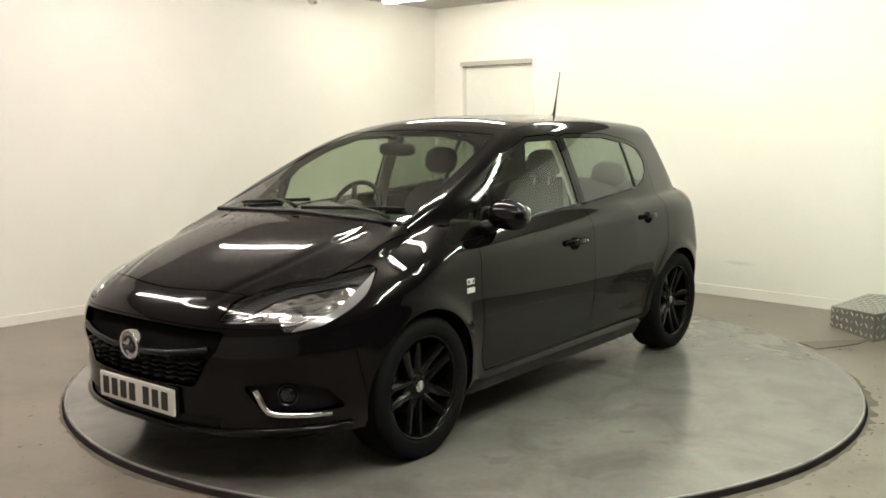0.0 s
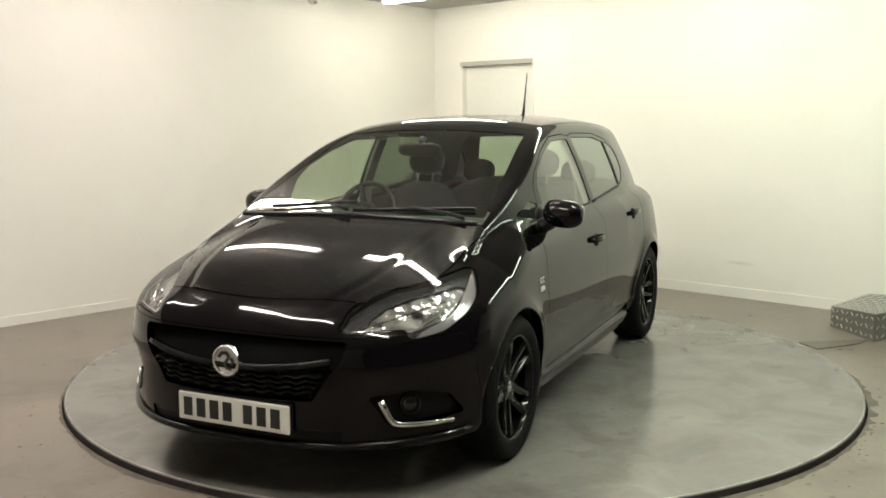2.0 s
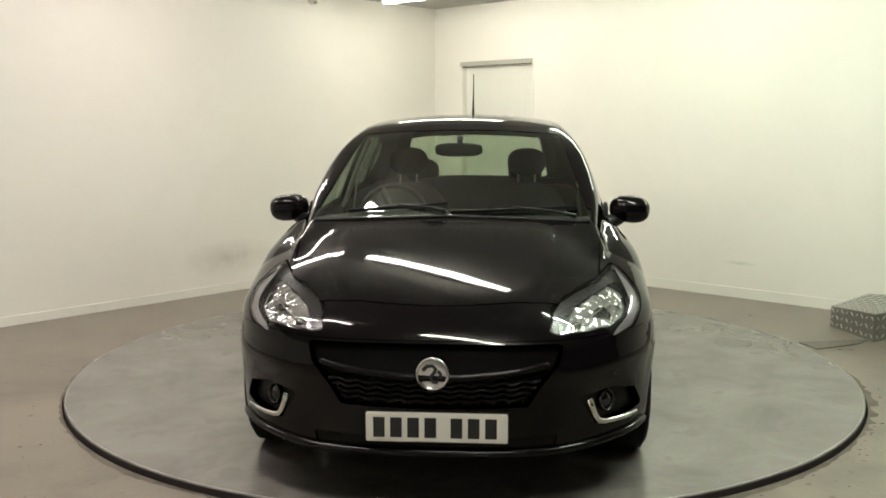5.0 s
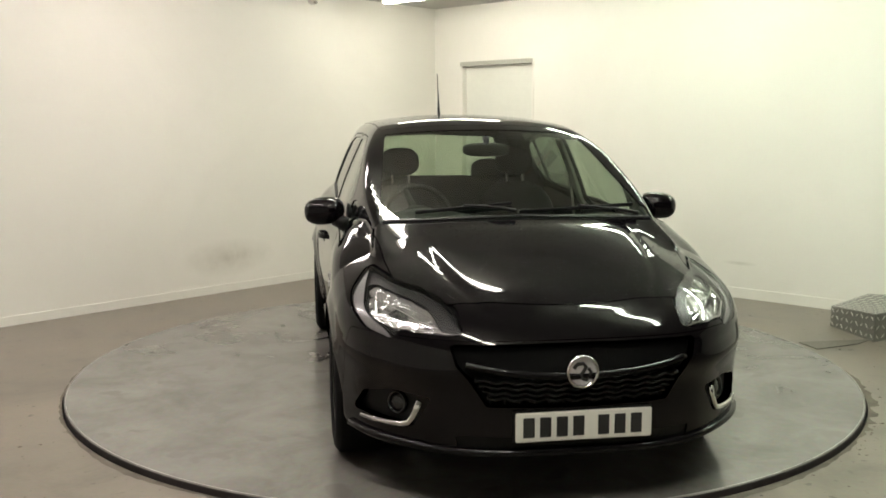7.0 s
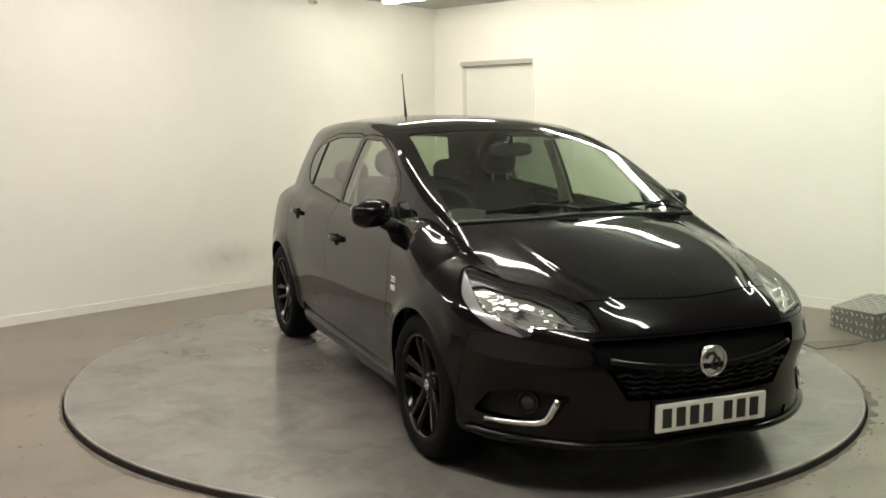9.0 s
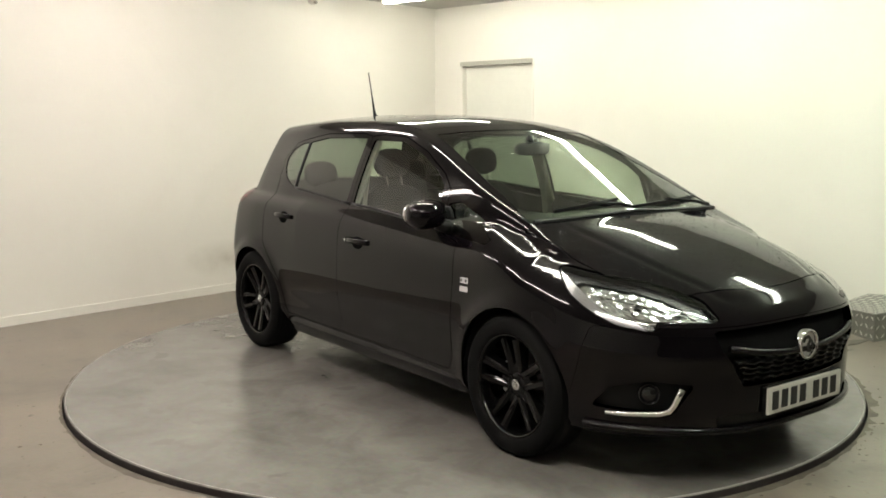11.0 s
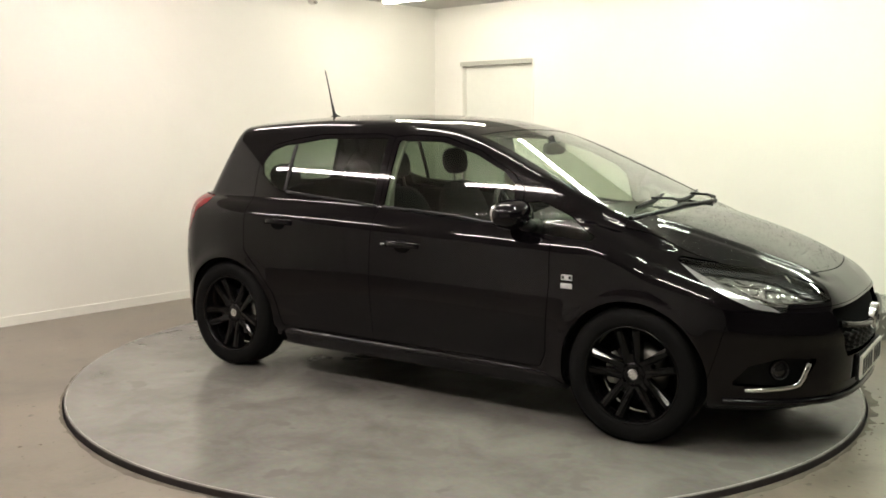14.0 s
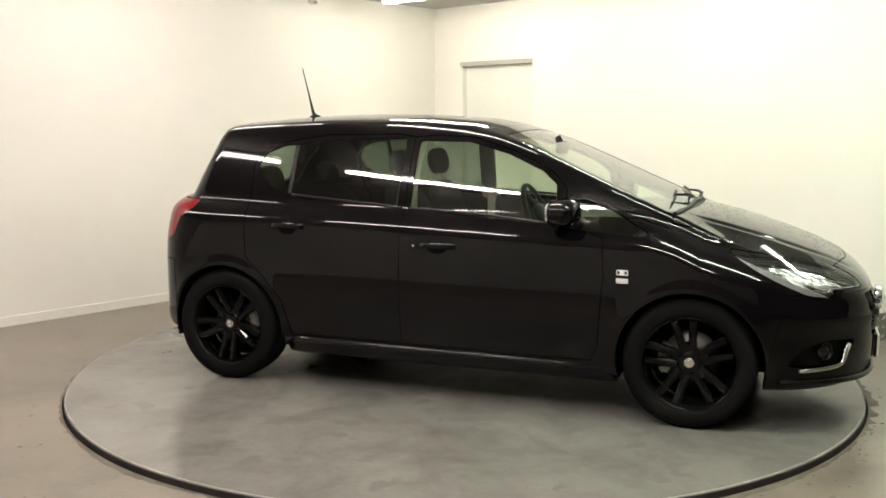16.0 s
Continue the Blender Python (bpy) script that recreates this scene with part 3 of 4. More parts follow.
shell.carve("body", "arch", arch)
shell.carve("body", "underbody", lambda x, y, z: np.maximum(z - 0.215, np.abs(x) - 1.98))
shell.carve("body", "windscreen", WSCREEN)
shell.carve("body", "cowl", COWL)
shell.panel("body", "headlamp", HEADLAMP)
shell.panel("body", "taillamp", TAILLAMP)
shell.carve("body", "grille", GRILLE)
shell.carve("body", "intake", INTAKE)
shell.carve("body", "fog", FOG)
shell.carve("body", "glass_f", side_of(DLO_F))
shell.carve("body", "glass_r", side_of(DLO_R))
shell.carve("body", "glass_q", side_of(DLO_Q))
shell.carve("body", "glass_t", side_of(DLO_T))
shell.carve("body", "backlight", BACKLIGHT)
shell.panel("body", "bonnet", BONNET)
shell.panel("body", "door_front", DOOR_F)
shell.panel("body", "door_rear", DOOR_R)
shell.panel("body", "bumper_front", BUMPER_F, 0.001)
shell.panel("body", "bumper_rear", BUMPER_R)
shell.panel("body", "tailgate", TAILGATE)
shell.panel("body", "roof", ROOFTOP, 0.0015)

body = shell.take("body", 0, car, M_PAINT)
for nm, lab in (("bonnet", "glossy black bonnet"), ("bumper_front", "black front bumper"), ("bumper_rear", "black rear bumper"), ("tailgate", "black tailgate"), ("roof", "glossy black roof")):
    shell.take(nm, 0, car, M_PAINT, 0.034 if nm == "bumper_front" else 0.012, label=lab)
shell.take("cowl", 0, car, M_TRIM, label="black plastic cowl", push=-0.006)
shell.take("underbody", 0, car, M_DARK)
shell.take("gap", 0, car, M_DARK, 0.0, -0.009, "panel_seal")
shell.take("windscreen", 0, car, M_GLASS_WS, 0.004, -0.002)
shell.take("backlight", 0, car, M_GLASS, 0.004, -0.002, "rear_window")
for sd in (1, -1):
    df = shell.take("door_front", sd, car, M_PAINT, as_name="front_door")
    dr = shell.take("door_rear", sd, car, M_PAINT, as_name="rear_door")
    shell.take("glass_f", sd, df, M_GLASS, 0.004, -0.004, "window")
    shell.take("glass_r", sd, dr, M_GLASS_REAR, 0.004, -0.004, "window")
    shell.take("glass_q", sd, dr, M_GLASS_REAR, 0.004, -0.003, "quarter_window")
    shell.take("glass_t", sd, car, M_GLASS, 0.004, -0.004, "quarter_window")
    tail = shell.take("taillamp", sd, car, M_RED, 0.02, 0.0, "tail_light", "red tail light lens")
    shell.take("taillamp", sd, tail, M_DARK, 0.0, -0.03, "lamp_housing")
# ------------------------------------------------------------------ points of the skin, for things that sit on it
def root(f, a, b):
    """First place between a and b where f turns positive for good."""
    for _ in range(3):
        t = np.linspace(a, b, 60)
        neg = np.flatnonzero(f(t) < 0)
        i = int(neg[-1]) if len(neg) else 0
        a, b = float(t[i]), float(t[min(i + 1, 59)])
    return (a + b) / 2


def at_nose(y, z, off=0.0):
    return on_skin(Vector((root(lambda x: skin(x, np.full_like(x, y), np.full_like(x, z)), 0.2 if z > 0.95 else 1.2, 2.3), y, z)), off)


def at_side(x, z, sd, off=0.0):
    return on_skin(Vector((x, sd * root(lambda y: skin(np.full_like(y, x), y * sd, np.full_like(y, z)), 0.3, 1.1), z)), off)


def at_top(x, y, off=0.0):
    return on_skin(Vector((x, y, root(lambda z: skin(np.full_like(z, x), np.full_like(z, y), z), 0.5, 1.7))), off)


def on_skin(p, off):
    return p + normal_at(p) * off if off else p


def normal_at(p):
    return Vector(slopes(np.array([p]))[0])


def ribbon(bm, pts, ups, w, h, taper=1.0):
    """Bar of rectangular section along points: w across (in the skin), h along ups; rounded by its chamfers."""
    rings = []
    for i, p in enumerate(pts):
        t = (pts[min(i + 1, len(pts) - 1)] - pts[max(i - 1, 0)]).normalized()
        n = ups[i].normalized()
        s = t.cross(n).normalized()
        k = 1.0 if taper == 1.0 else 1 + (taper - 1) * i / (len(pts) - 1)
        sec = [(-w / 2, -h / 2), (w / 2, -h / 2), (w / 2, h / 4), (w / 4, h / 2), (-w / 4, h / 2), (-w / 2, h / 4)]
        rings.append([bm.verts.new(p + s * a * k + n * b * k) for a, b in sec])
    for a, b in zip(rings, rings[1:]):
        for j in range(6):
            bm.faces.new((a[j], a[(j + 1) % 6], b[(j + 1) % 6], b[j]))
    bm.faces.new(rings[0][::-1])
    bm.faces.new(rings[-1])


def rod(bm, pts, radii, n=10):
    rings = []
    for i, p in enumerate(pts):
        t = (pts[min(i + 1, len(pts) - 1)] - pts[max(i - 1, 0)]).normalized()
        u = t.orthogonal().normalized() if i == 0 else (u - t * u.dot(t)).normalized()
        v = t.cross(u)
        rings.append([bm.verts.new(p + (u * math.cos(2 * math.pi * k / n) + v * math.sin(2 * math.pi * k / n)) * radii[i]) for k in range(n)])
    for a, b in zip(rings, rings[1:]):
        for j in range(n):
            bm.faces.new((a[j], a[(j + 1) % n], b[(j + 1) % n], b[j]))
    bm.faces.new(rings[0][::-1])
    bm.faces.new(rings[-1])


def blob(bm, centre, radii, power=2.6, n=24, m=None):
    """Rounded pad: a superellipsoid."""
    f = lambda c: math.copysign(abs(c) ** (2 / power), c)
    rings = []
    for i in range(1, n // 2):
        la = -math.pi / 2 + math.pi * i / (n // 2)
        rings.append([bm.verts.new((m or Matrix()) @ Vector((centre[0] + radii[0] * f(math.cos(la)) * f(math.cos(2 * math.pi * j / n)),
                                                             centre[1] + radii[1] * f(math.cos(la)) * f(math.sin(2 * math.pi * j / n)),
                                                             centre[2] + radii[2] * f(math.sin(la))))) for j in range(n)])
    for a, b in zip(rings, rings[1:]):
        for j in range(n):
            bm.faces.new((a[j], a[(j + 1) % n], b[(j + 1) % n], b[j]))
    bm.faces.new(rings[0][::-1])
    bm.faces.new(rings[-1])


def revolve(bm, prof, n=64, m=None):
    """Profile (radius, axial) turned round the y axis."""
    rings = []
    for r, a in prof:
        rings.append([bm.verts.new((m or Matrix()) @ Vector((r * math.cos(2 * math.pi * i / n), a, r * math.sin(2 * math.pi * i / n)))) for i in range(n)])
    for p, q in zip(rings, rings[1:]):
        for i in range(n):
            j = (i + 1) % n
            bm.faces.new((p[i], p[j], q[j], q[i]))
    return rings


# ------------------------------------------------------------------ wheels
def spoke_prism(bm, outline, y0, y1, m):
    """Flat spoke: outline in the wheel's plane between two depths, with chamfered front edges."""
    cx, cz = sum(p[0] for p in outline) / len(outline), sum(p[1] for p in outline) / len(outline)
    back = [bm.verts.new(m @ Vector((x, y0, z))) for x, z in outline]
    mid = [bm.verts.new(m @ Vector((x, y1(x, z) - 0.006, z))) for x, z in outline]
    top = [bm.verts.new(m @ Vector((x + (cx - x) * 0.55, y1(x, z) + 0.003, z + (cz - z) * 0.10))) for x, z in outline]
    k = len(outline)
    for a, b in ((back, mid), (mid, top)):
        for i in range(k):
            bm.faces.new((a[i], a[(i + 1) % k], b[(i + 1) % k], b[i]))
    bm.faces.new(top)
    bm.faces.new(back[::-1])


def make_wheel(wx, sd, spin):
    bm = bmesh.new()
    revolve(bm, [(0.219, 0.084), (0.228, 0.097), (0.236, 0.1005), (0.262, 0.1065), (0.283, 0.1025), (0.2965, 0.092), (0.3045, 0.078), (0.308, 0.056), (0.308, -0.06),
                 (0.304, -0.086), (0.290, -0.1), (0.25, -0.1), (0.219, -0.08)], 72)
    wheel = part("wheel", bm, M_RUBBER, car, "black tyre on a gloss black five-spoke alloy", True)
    wheel.matrix_basis = pose(wx, sd * 0.752, 0.308, 0, 0, 0 if sd > 0 else 180)
    bm = bmesh.new()
    for k in range(4):
        revolve(bm, [(0.3075, -0.055 + k * 0.037), (0.3088, -0.053 + k * 0.037), (0.3088, -0.028 + k * 0.037), (0.3075, -0.026 + k * 0.037)], 72)
    part("tread", bm, M_RUBBER, wheel)
    bm = bmesh.new()
    revolve(bm, [(0.2225, 0.076), (0.2235, 0.090), (0.2205, 0.0945), (0.2155, 0.092), (0.211, 0.082), (0.204, 0.05), (0.196, -0.02), (0.204, -0.08), (0.219, -0.085)], 72)
    part("rim", bm, M_RIM, wheel, "gloss black rim", True)
    face = lambda x, z: 0.052 + 0.030 * min(1, math.hypot(x, z) / 0.21) ** 1.5
    for k in range(5):
        bm = bmesh.new()
        m = Matrix.Rotation(math.radians(72 * k + spin), 4, "Y")
        for s in (1, -1):
            spoke_prism(bm, [(s * 0.004, 0.05), (s * 0.040, 0.035), (s * 0.046, 0.10), (s * 0.062, 0.203), (s * 0.026, 0.210), (s * 0.012, 0.13)][::s], 0.018, face, m)
        spoke_prism(bm, [(-0.034, 0.03), (0.034, 0.03), (0.034, 0.075), (0.0, 0.098), (-0.034, 0.075)], 0.015, lambda x, z: 0.05, m)
        part("spoke", bm, M_RIM, wheel)
    bm = bmesh.new()
    rg = revolve(bm, [(0.058, 0.015), (0.056, 0.050), (0.046, 0.057), (0.036, 0.059)], 40)
    bm.faces.new(rg[-1])
    part("hub", bm, M_RIM, wheel, smooth=True)
    bm = bmesh.new()
    rg = revolve(bm, [(0.024, 0.058), (0.0235, 0.0635), (0.020, 0.0655)], 32)
    bm.faces.new(rg[-1])
    revolve(bm, [(0.013, 0.0655), (0.012, 0.068), (0.008, 0.068), (0.007, 0.0655)], 24)
    part("centre_cap", bm, M_CHROME, wheel, "chrome hub cap badge")
    for k in range(5):
        a = math.radians(72 * k + spin + 36)
        bm = bmesh.new()
        rg = revolve(bm, [(0.010, 0.03), (0.010, 0.058), (0.007, 0.061)], 6, Matrix.Translation((0.041 * math.sin(a), 0, 0.041 * math.cos(a))))
        bm.faces.new(rg[-1])
        part("wheel_nut", bm, M_RIM, wheel)
    bm = bmesh.new()
    rg = revolve(bm, [(0.05, -0.015), (0.135, -0.015), (0.135, -0.035), (0.05, -0.035)], 48)
    part("brake_disc", bm, M_STEEL, wheel, "steel brake disc", True)
    bm = bmesh.new()
    rg = revolve(bm, [(0.02, -0.05), (0.150, -0.052), (0.200, -0.062), (0.202, -0.068), (0.02, -0.068)], 40)
    part("dust_shield", bm, M_DARK, wheel, smooth=True)
    bm = bmesh.new()
    for i in range(5):
        a = math.radians(70 + 10 * i) * (1 if wx > 0 else -1)
        box(bm, 0.128 * math.sin(a), -0.022, 0.128 * math.cos(a), 0.05, 0.075, 0.05, 0.01)
    part("brake_caliper", bm, M_HEAD, wheel, "grey brake caliper")
    # arch liner
    bm = bmesh.new()
    rows = []
    for i in range(33):
        a = math.radians(-14 + 208 * i / 32)
        rows.append([bm.verts.new((wx + (ARCH + 0.004) * math.cos(a), sd * yy, WZ + (ARCH + 0.004) * math.sin(a))) for yy in (0.825, 0.74, 0.5)])
    for a, b in zip(rows, rows[1:]):
        for j in (0, 1):
            bm.faces.new((a[j], a[j + 1], b[j + 1], b[j]))
    inner = [r[2] for r in rows]
    bm.faces.new(inner)
    part("arch_liner", bm, M_DARK, car)


for wx, sd, spin in ((FAX, 1, 20), (FAX, -1, 8), (-FAX, 1, 50), (-FAX, -1, 30)):
    make_wheel(wx, sd, spin)

# ------------------------------------------------------------------ front end
shell.take("grille", 0, car, M_DARK, 0.0, -0.033, "grille_backing")
shell.take("intake", 0, car, M_TRIM, 0.0, -0.008, "lower_intake")
bm = bmesh.new()
pts = [at_nose(y, 0.517 + 0.25 * y * y, -0.006) for y in np.linspace(-0.415, 0.415, 50)]
ribbon(bm, pts, [normal_at(p) for p in pts], 0.026, 0.03)
part("grille_bar", bm, M_SKIRT, car, "gloss black grille bar", True)
for k, (z, w) in enumerate(((0.487, 0.385), (0.466, 0.37), (0.445, 0.355), (0.424, 0.34))):
    bm = bmesh.new()
    pts = [at_nose(y, z + 0.10 * y * y + 0.004 * math.sin(y * 2 * math.pi / 0.075), -0.014 + 0.004 * math.cos(y * 2 * math.pi / 0.075)) for y in np.linspace(-w, w, 110)]
    ribbon(bm, pts, [normal_at(p) for p in pts], 0.011, 0.028)
    part("grille_slat", bm, M_TRIM, car, "wavy black grille slat")
for k in range(13):
    y = -0.33 + 0.055 * k
    bm = bmesh.new()
    pts = [at_nose(y, z, -0.026) for z in (0.41, 0.44, 0.47, 0.50)]
    ribbon(bm, pts, [normal_at(p) for p in pts], 0.005, 0.02)
    part("grille_rib", bm, M_TRIM, car)
# badge
emb = at_nose(0, 0.533, 0.006)
bm = bmesh.new()
R90 = Matrix.Translation((emb.x, 0, emb.z)) @ Matrix.Rotation(math.radians(-90), 4, "Z")
rg = revolve(bm, [(0.061, -0.02), (0.061, 0.004), (0.058, 0.010), (0.053, 0.010), (0.050, 0.003), (0.049, 0.0)], 48, R90)
badge = part("badge", bm, M_CHROME, car, "round chrome badge", True)
bm = bmesh.new()
rg = revolve(bm, [(0.049, -0.001), (0.03, 0.0), (0.003, 0.001)], 48, R90)
bm.faces.new(rg[-1])
part("badge_face", bm, M_BADGE, badge)
bm = bmesh.new()
curl = [Vector((emb.x + 0.003, a, emb.z + b)) for a, b in ((-0.034, 0.012), (-0.020, 0.028), (0.0, 0.030), (0.012, 0.018), (0.004, 0.002), (-0.008, -0.012), (0.002, -0.028), (0.020, -0.030))]
ribbon(bm, curl, [Vector((1, 0, 0))] * 8, 0.013, 0.006)
ribbon(bm, [Vector((emb.x + 0.003, a, emb.z + b)) for a, b in ((0.020, 0.012), (0.030, -0.002), (0.026, -0.016))], [Vector((1, 0, 0))] * 3, 0.012, 0.006)
part("badge_relief", bm, M_INK, badge)
# number plate: its characters stand as plain bars
px = at_nose(0, 0.333).x + 0.010
bm = bmesh.new()
box(bm, px, 0.013, 0.333, 0.012, 0.512, 0.109, 0.004, 2)
plate = part("number_plate", bm, M_PLATE, car, "white number plate with dark bars")
for k, yy in enumerate((-0.212, -0.150, -0.088, -0.026, 0.068, 0.130, 0.192)):
    bm = bmesh.new()
    box(bm, px + 0.0065, yy + 0.017, 0.333, 0.003, 0.042, 0.074, 0.001, 1)
    part("plate_bar", bm, M_INK, plate)
bm = bmesh.new()
box(bm, px - 0.012, 0.013, 0.333, 0.014, 0.524, 0.118, 0.004)
part("plate_holder", bm, M_TRIM, car)
# lower lip
bm = bmesh.new()
pts = [at_nose(y, 0.232 + 0.05 * max(0, abs(y) - 0.45), 0.004) for y in np.linspace(-0.80, 0.80, 70)]
ribbon(bm, pts, [Vector((normal_at(p).x, normal_at(p).y, 0)) for p in pts], 0.028, 0.034)
part("front_lip", bm, M_SKIRT, car, "black front lip", True)
lamps = {sd: shell.take("headlamp", sd, car, M_LENS, 0.0, 0.0, "headlight", "clear headlight with chrome reflectors") for sd in (1, -1)}
shell.carve("headlamp", "lamp_wing", side_of(poly([(1.30, 0.875), (1.455, 0.812), (1.600, 0.752), (1.70, 0.704), (1.82, 0.656), (1.90, 0.60), (1.3, 0.60)])))
shell.carve("headlamp", "lamp_chamber", side_of(poly([(1.53, 0.796), (1.60, 0.786), (1.713, 0.769), (1.80, 0.748), (1.88, 0.716), (1.95, 0.676), (1.85, 0.666), (1.73, 0.702), (1.61, 0.757), (1.51, 0.792)], 0.004)))
for sd in (1, -1):
    # fog lamp recess, lamp and bright L-shaped trim
    shell.take("fog", sd, car, M_TRIM, 0.0, -0.035, "fog_recess")
    c = at_nose(sd * 0.655, 0.378, -0.022)
    n = normal_at(c)
    m = Matrix.Translation(c) @ n.to_track_quat("Y", "Z").to_matrix().to_4x4()
    bm = bmesh.new()
    revolve(bm, [(0.043, -0.02), (0.043, 0.008), (0.037, 0.010), (0.034, 0.0)], 32, m)
    fog = part("fog_light", bm, M_GLOSS, car, "round front fog light", True)
    bm = bmesh.new()
    rg = revolve(bm, [(0.035, -0.004), (0.028, 0.003), (0.014, 0.006)], 32, m)
    bm.faces.new(rg[-1])
    part("fog_lens", bm, M_FOG, fog, smooth=True)
    bm = bmesh.new()
    path = [(0.765, 0.300), (0.72, 0.301), (0.67, 0.303), (0.628, 0.307), (0.604, 0.317), (0.590, 0.340), (0.578, 0.370), (0.566, 0.405)]
    pts = [at_nose(sd * a, b, 0.005) for a, b in path]
    ribbon(bm, pts, [normal_at(p) for p in pts], 0.017, 0.010, 1.5)
    part("fog_trim", bm, M_CHROME, car, "satin chrome fog light trim", True)
    # headlamp: clear lens over a dark bezel, a chrome chamber with a bulb bowl, and a pearly outer wing
    lamp = lamps[sd]
    shell.take("headlamp", sd, lamp, M_BEZEL, 0.0, -0.032, "bezel", "dark chrome bezel")
    shell.take("lamp_chamber", sd, lamp, M_LAMP_REFL, 0.03, -0.040, "reflector")
    shell.take("lamp_wing", sd, lamp, M_FROST, 0.02, -0.014, "indicator", "pearly indicator panel")
    for x, z, r, nm in ((1.905, 0.694, 0.022, "bulb_bowl"), (1.79, 0.718, 0.036, "projector")):
        p = at_side(x, z, sd, -0.044)
        d = (normal_at(p) + Vector((1.2, 0, 0))).normalized()
        m = Matrix.Translation(p) @ d.to_track_quat("Y", "Z").to_matrix().to_4x4()
        bm = bmesh.new()
        revolve(bm, [(r, -0.03), (r, 0.010), (r * 0.95, 0.014), (r * 0.88, 0.004), (r * 0.6, -0.018), (r * 0.2, -0.026)], 32, m)
        part(nm, bm, M_LAMP_REFL, lamp, smooth=True)
        bm = bmesh.new()
        blob(bm, (0, -0.012, 0), (r * 0.5, 0.014, r * 0.5), 2.0, 20, m)
        part("bulb_lens", bm, M_FOG, lamp, smooth=True)
    for path, w, mt in (([(1.645, 0.752), (1.70, 0.742), (1.78, 0.728), (1.86, 0.706), (1.94, 0.682)], 0.006, M_CHROME),
                        ([(1.655, 0.748), (1.74, 0.706), (1.835, 0.668), (1.90, 0.671), (1.975, 0.666)], 0.007, M_CHROME)):
        bm = bmesh.new()
        pts = [at_side(a, b, sd, -0.018) for a, b in path]
        ribbon(bm, pts, [normal_at(p) for p in pts], w, 0.006)
        part("lamp_strip", bm, mt, lamp)


# ------------------------------------------------------------------ sides
M_Y = {1: Matrix(), -1: Matrix.Diagonal((1, -1, 1, 1))}
for sd in (1, -1):
    my = M_Y[sd]
    fd = [o for o in car.children if o.name.startswith("front_door")][0 if sd > 0 else 1]
    rd = [o for o in car.children if o.name.startswith("rear_door")][0 if sd > 0 else 1]
    for dx, dz, dob in ((0.0, 0.800, fd), (-0.865, 0.868, rd)):
        c = at_side(dx, dz, sd)
        nn = normal_at(c)
        m = Matrix.Translation(c) @ nn.to_track_quat("Y", "Z").to_matrix().to_4x4()
        bm = bmesh.new()
        blob(bm, (0, -0.004, -0.004), (0.060, 0.008, 0.036), 2.2, 24, m)
        part("handle_cup", bm, M_DARK, dob, smooth=True)
        bm = bmesh.new()
        xs = (-0.10, -0.085, -0.05, 0.0, 0.05, 0.085, 0.10)
        ds = (0.002, 0.018, 0.030, 0.034, 0.030, 0.018, 0.002)
        pts = [m @ Vector((a, b, 0.004)) for a, b in zip(xs, ds)]
        ribbon(bm, pts, [nn] * 7, 0.028, 0.014)
        hd = part("handle", bm, M_PAINT, dob, "black door handle", True)
    c = at_side(-0.128, 0.800, sd, 0.003)
    bm = bmesh.new()
    blob(bm, c, (0.008, 0.003, 0.008), 2.0, 12)
    part("door_lock", bm, M_CHROME, fd, smooth=True)
    # mirror
    bm = bmesh.new()
    blob(bm, (0.655, 0.856, 0.997), (0.080, 0.098, 0.068), 2.5, 32, my @ Matrix.Translation((0.655, 0.852, 0.995)) @ Euler((radians(-6), 0, radians(12))).to_matrix().to_4x4() @ Matrix.Translation((-0.655, -0.852, -0.995)))
    mir = part("mirror", bm, M_PAINT, car, "gloss black door mirror", True)
    bm = bmesh.new()
    blob(bm, (0.590, 0.858, 0.997), (0.012, 0.082, 0.048), 3.0, 24, my)
    part("mirror_glass", bm, M_CHROME, mir, smooth=True)
    bm = bmesh.new()
    rod(bm, [my @ Vector(q) for q in ((0.70, 0.70, 0.925), (0.695, 0.76, 0.935), (0.68, 0.81, 0.955))], [0.042, 0.036, 0.03], 14)
    part("mirror_arm", bm, M_TRIM, mir, smooth=True)
    bm = bmesh.new()
    p = at_side(0.655, 0.975, sd, -0.006)
    blob(bm, p, (0.055, 0.014, 0.062), 2.4, 20)
    part("mirror_base", bm, M_TRIM, mir, smooth=True)
    # two small chrome badges behind the front wheel
    for z, w, h in ((0.722, 0.056, 0.026), (0.683, 0.058, 0.024)):
        c = at_side(0.94, z, sd, 0.001)
        nn = normal_at(c)
        m = Matrix.Translation(c) @ nn.to_track_quat("Y", "Z").to_matrix().to_4x4()
        bm = bmesh.new()
        box(bm, 0, 0.001, 0, w, 0.006, h, 0.002, 2, m)
        wb = part("wing_badge", bm, M_BADGE, car, "small chrome wing badge")
        if z > 0.7:
            for a in (-0.017, 0.017):
                bm = bmesh.new()
                box(bm, a, 0.004, 0, 0.012, 0.002, 0.014, 0.0005, 1, m)
                part("badge_mark", bm, M_INK, wb)
    # side skirt
    bm = bmesh.new()
    sec = [(0.79, 0.276), (0.817, 0.262), (0.822, 0.238), (0.812, 0.196), (0.795, 0.178), (0.70, 0.19)]
    rows = []
    for i in range(41):
        x = -0.885 + 1.80 * i / 40
        end = min(1.0, min(i, 40 - i) / 2.0)
        rows.append([bm.verts.new((x, sd * (a - 0.02 * (1 - end)), b)) for a, b in sec])
    for a, b in zip(rows, rows[1:]):
        for j in range(len(sec) - 1):
            bm.faces.new((a[j], a[j + 1], b[j + 1], b[j]))
    bm.faces.new(rows[0])
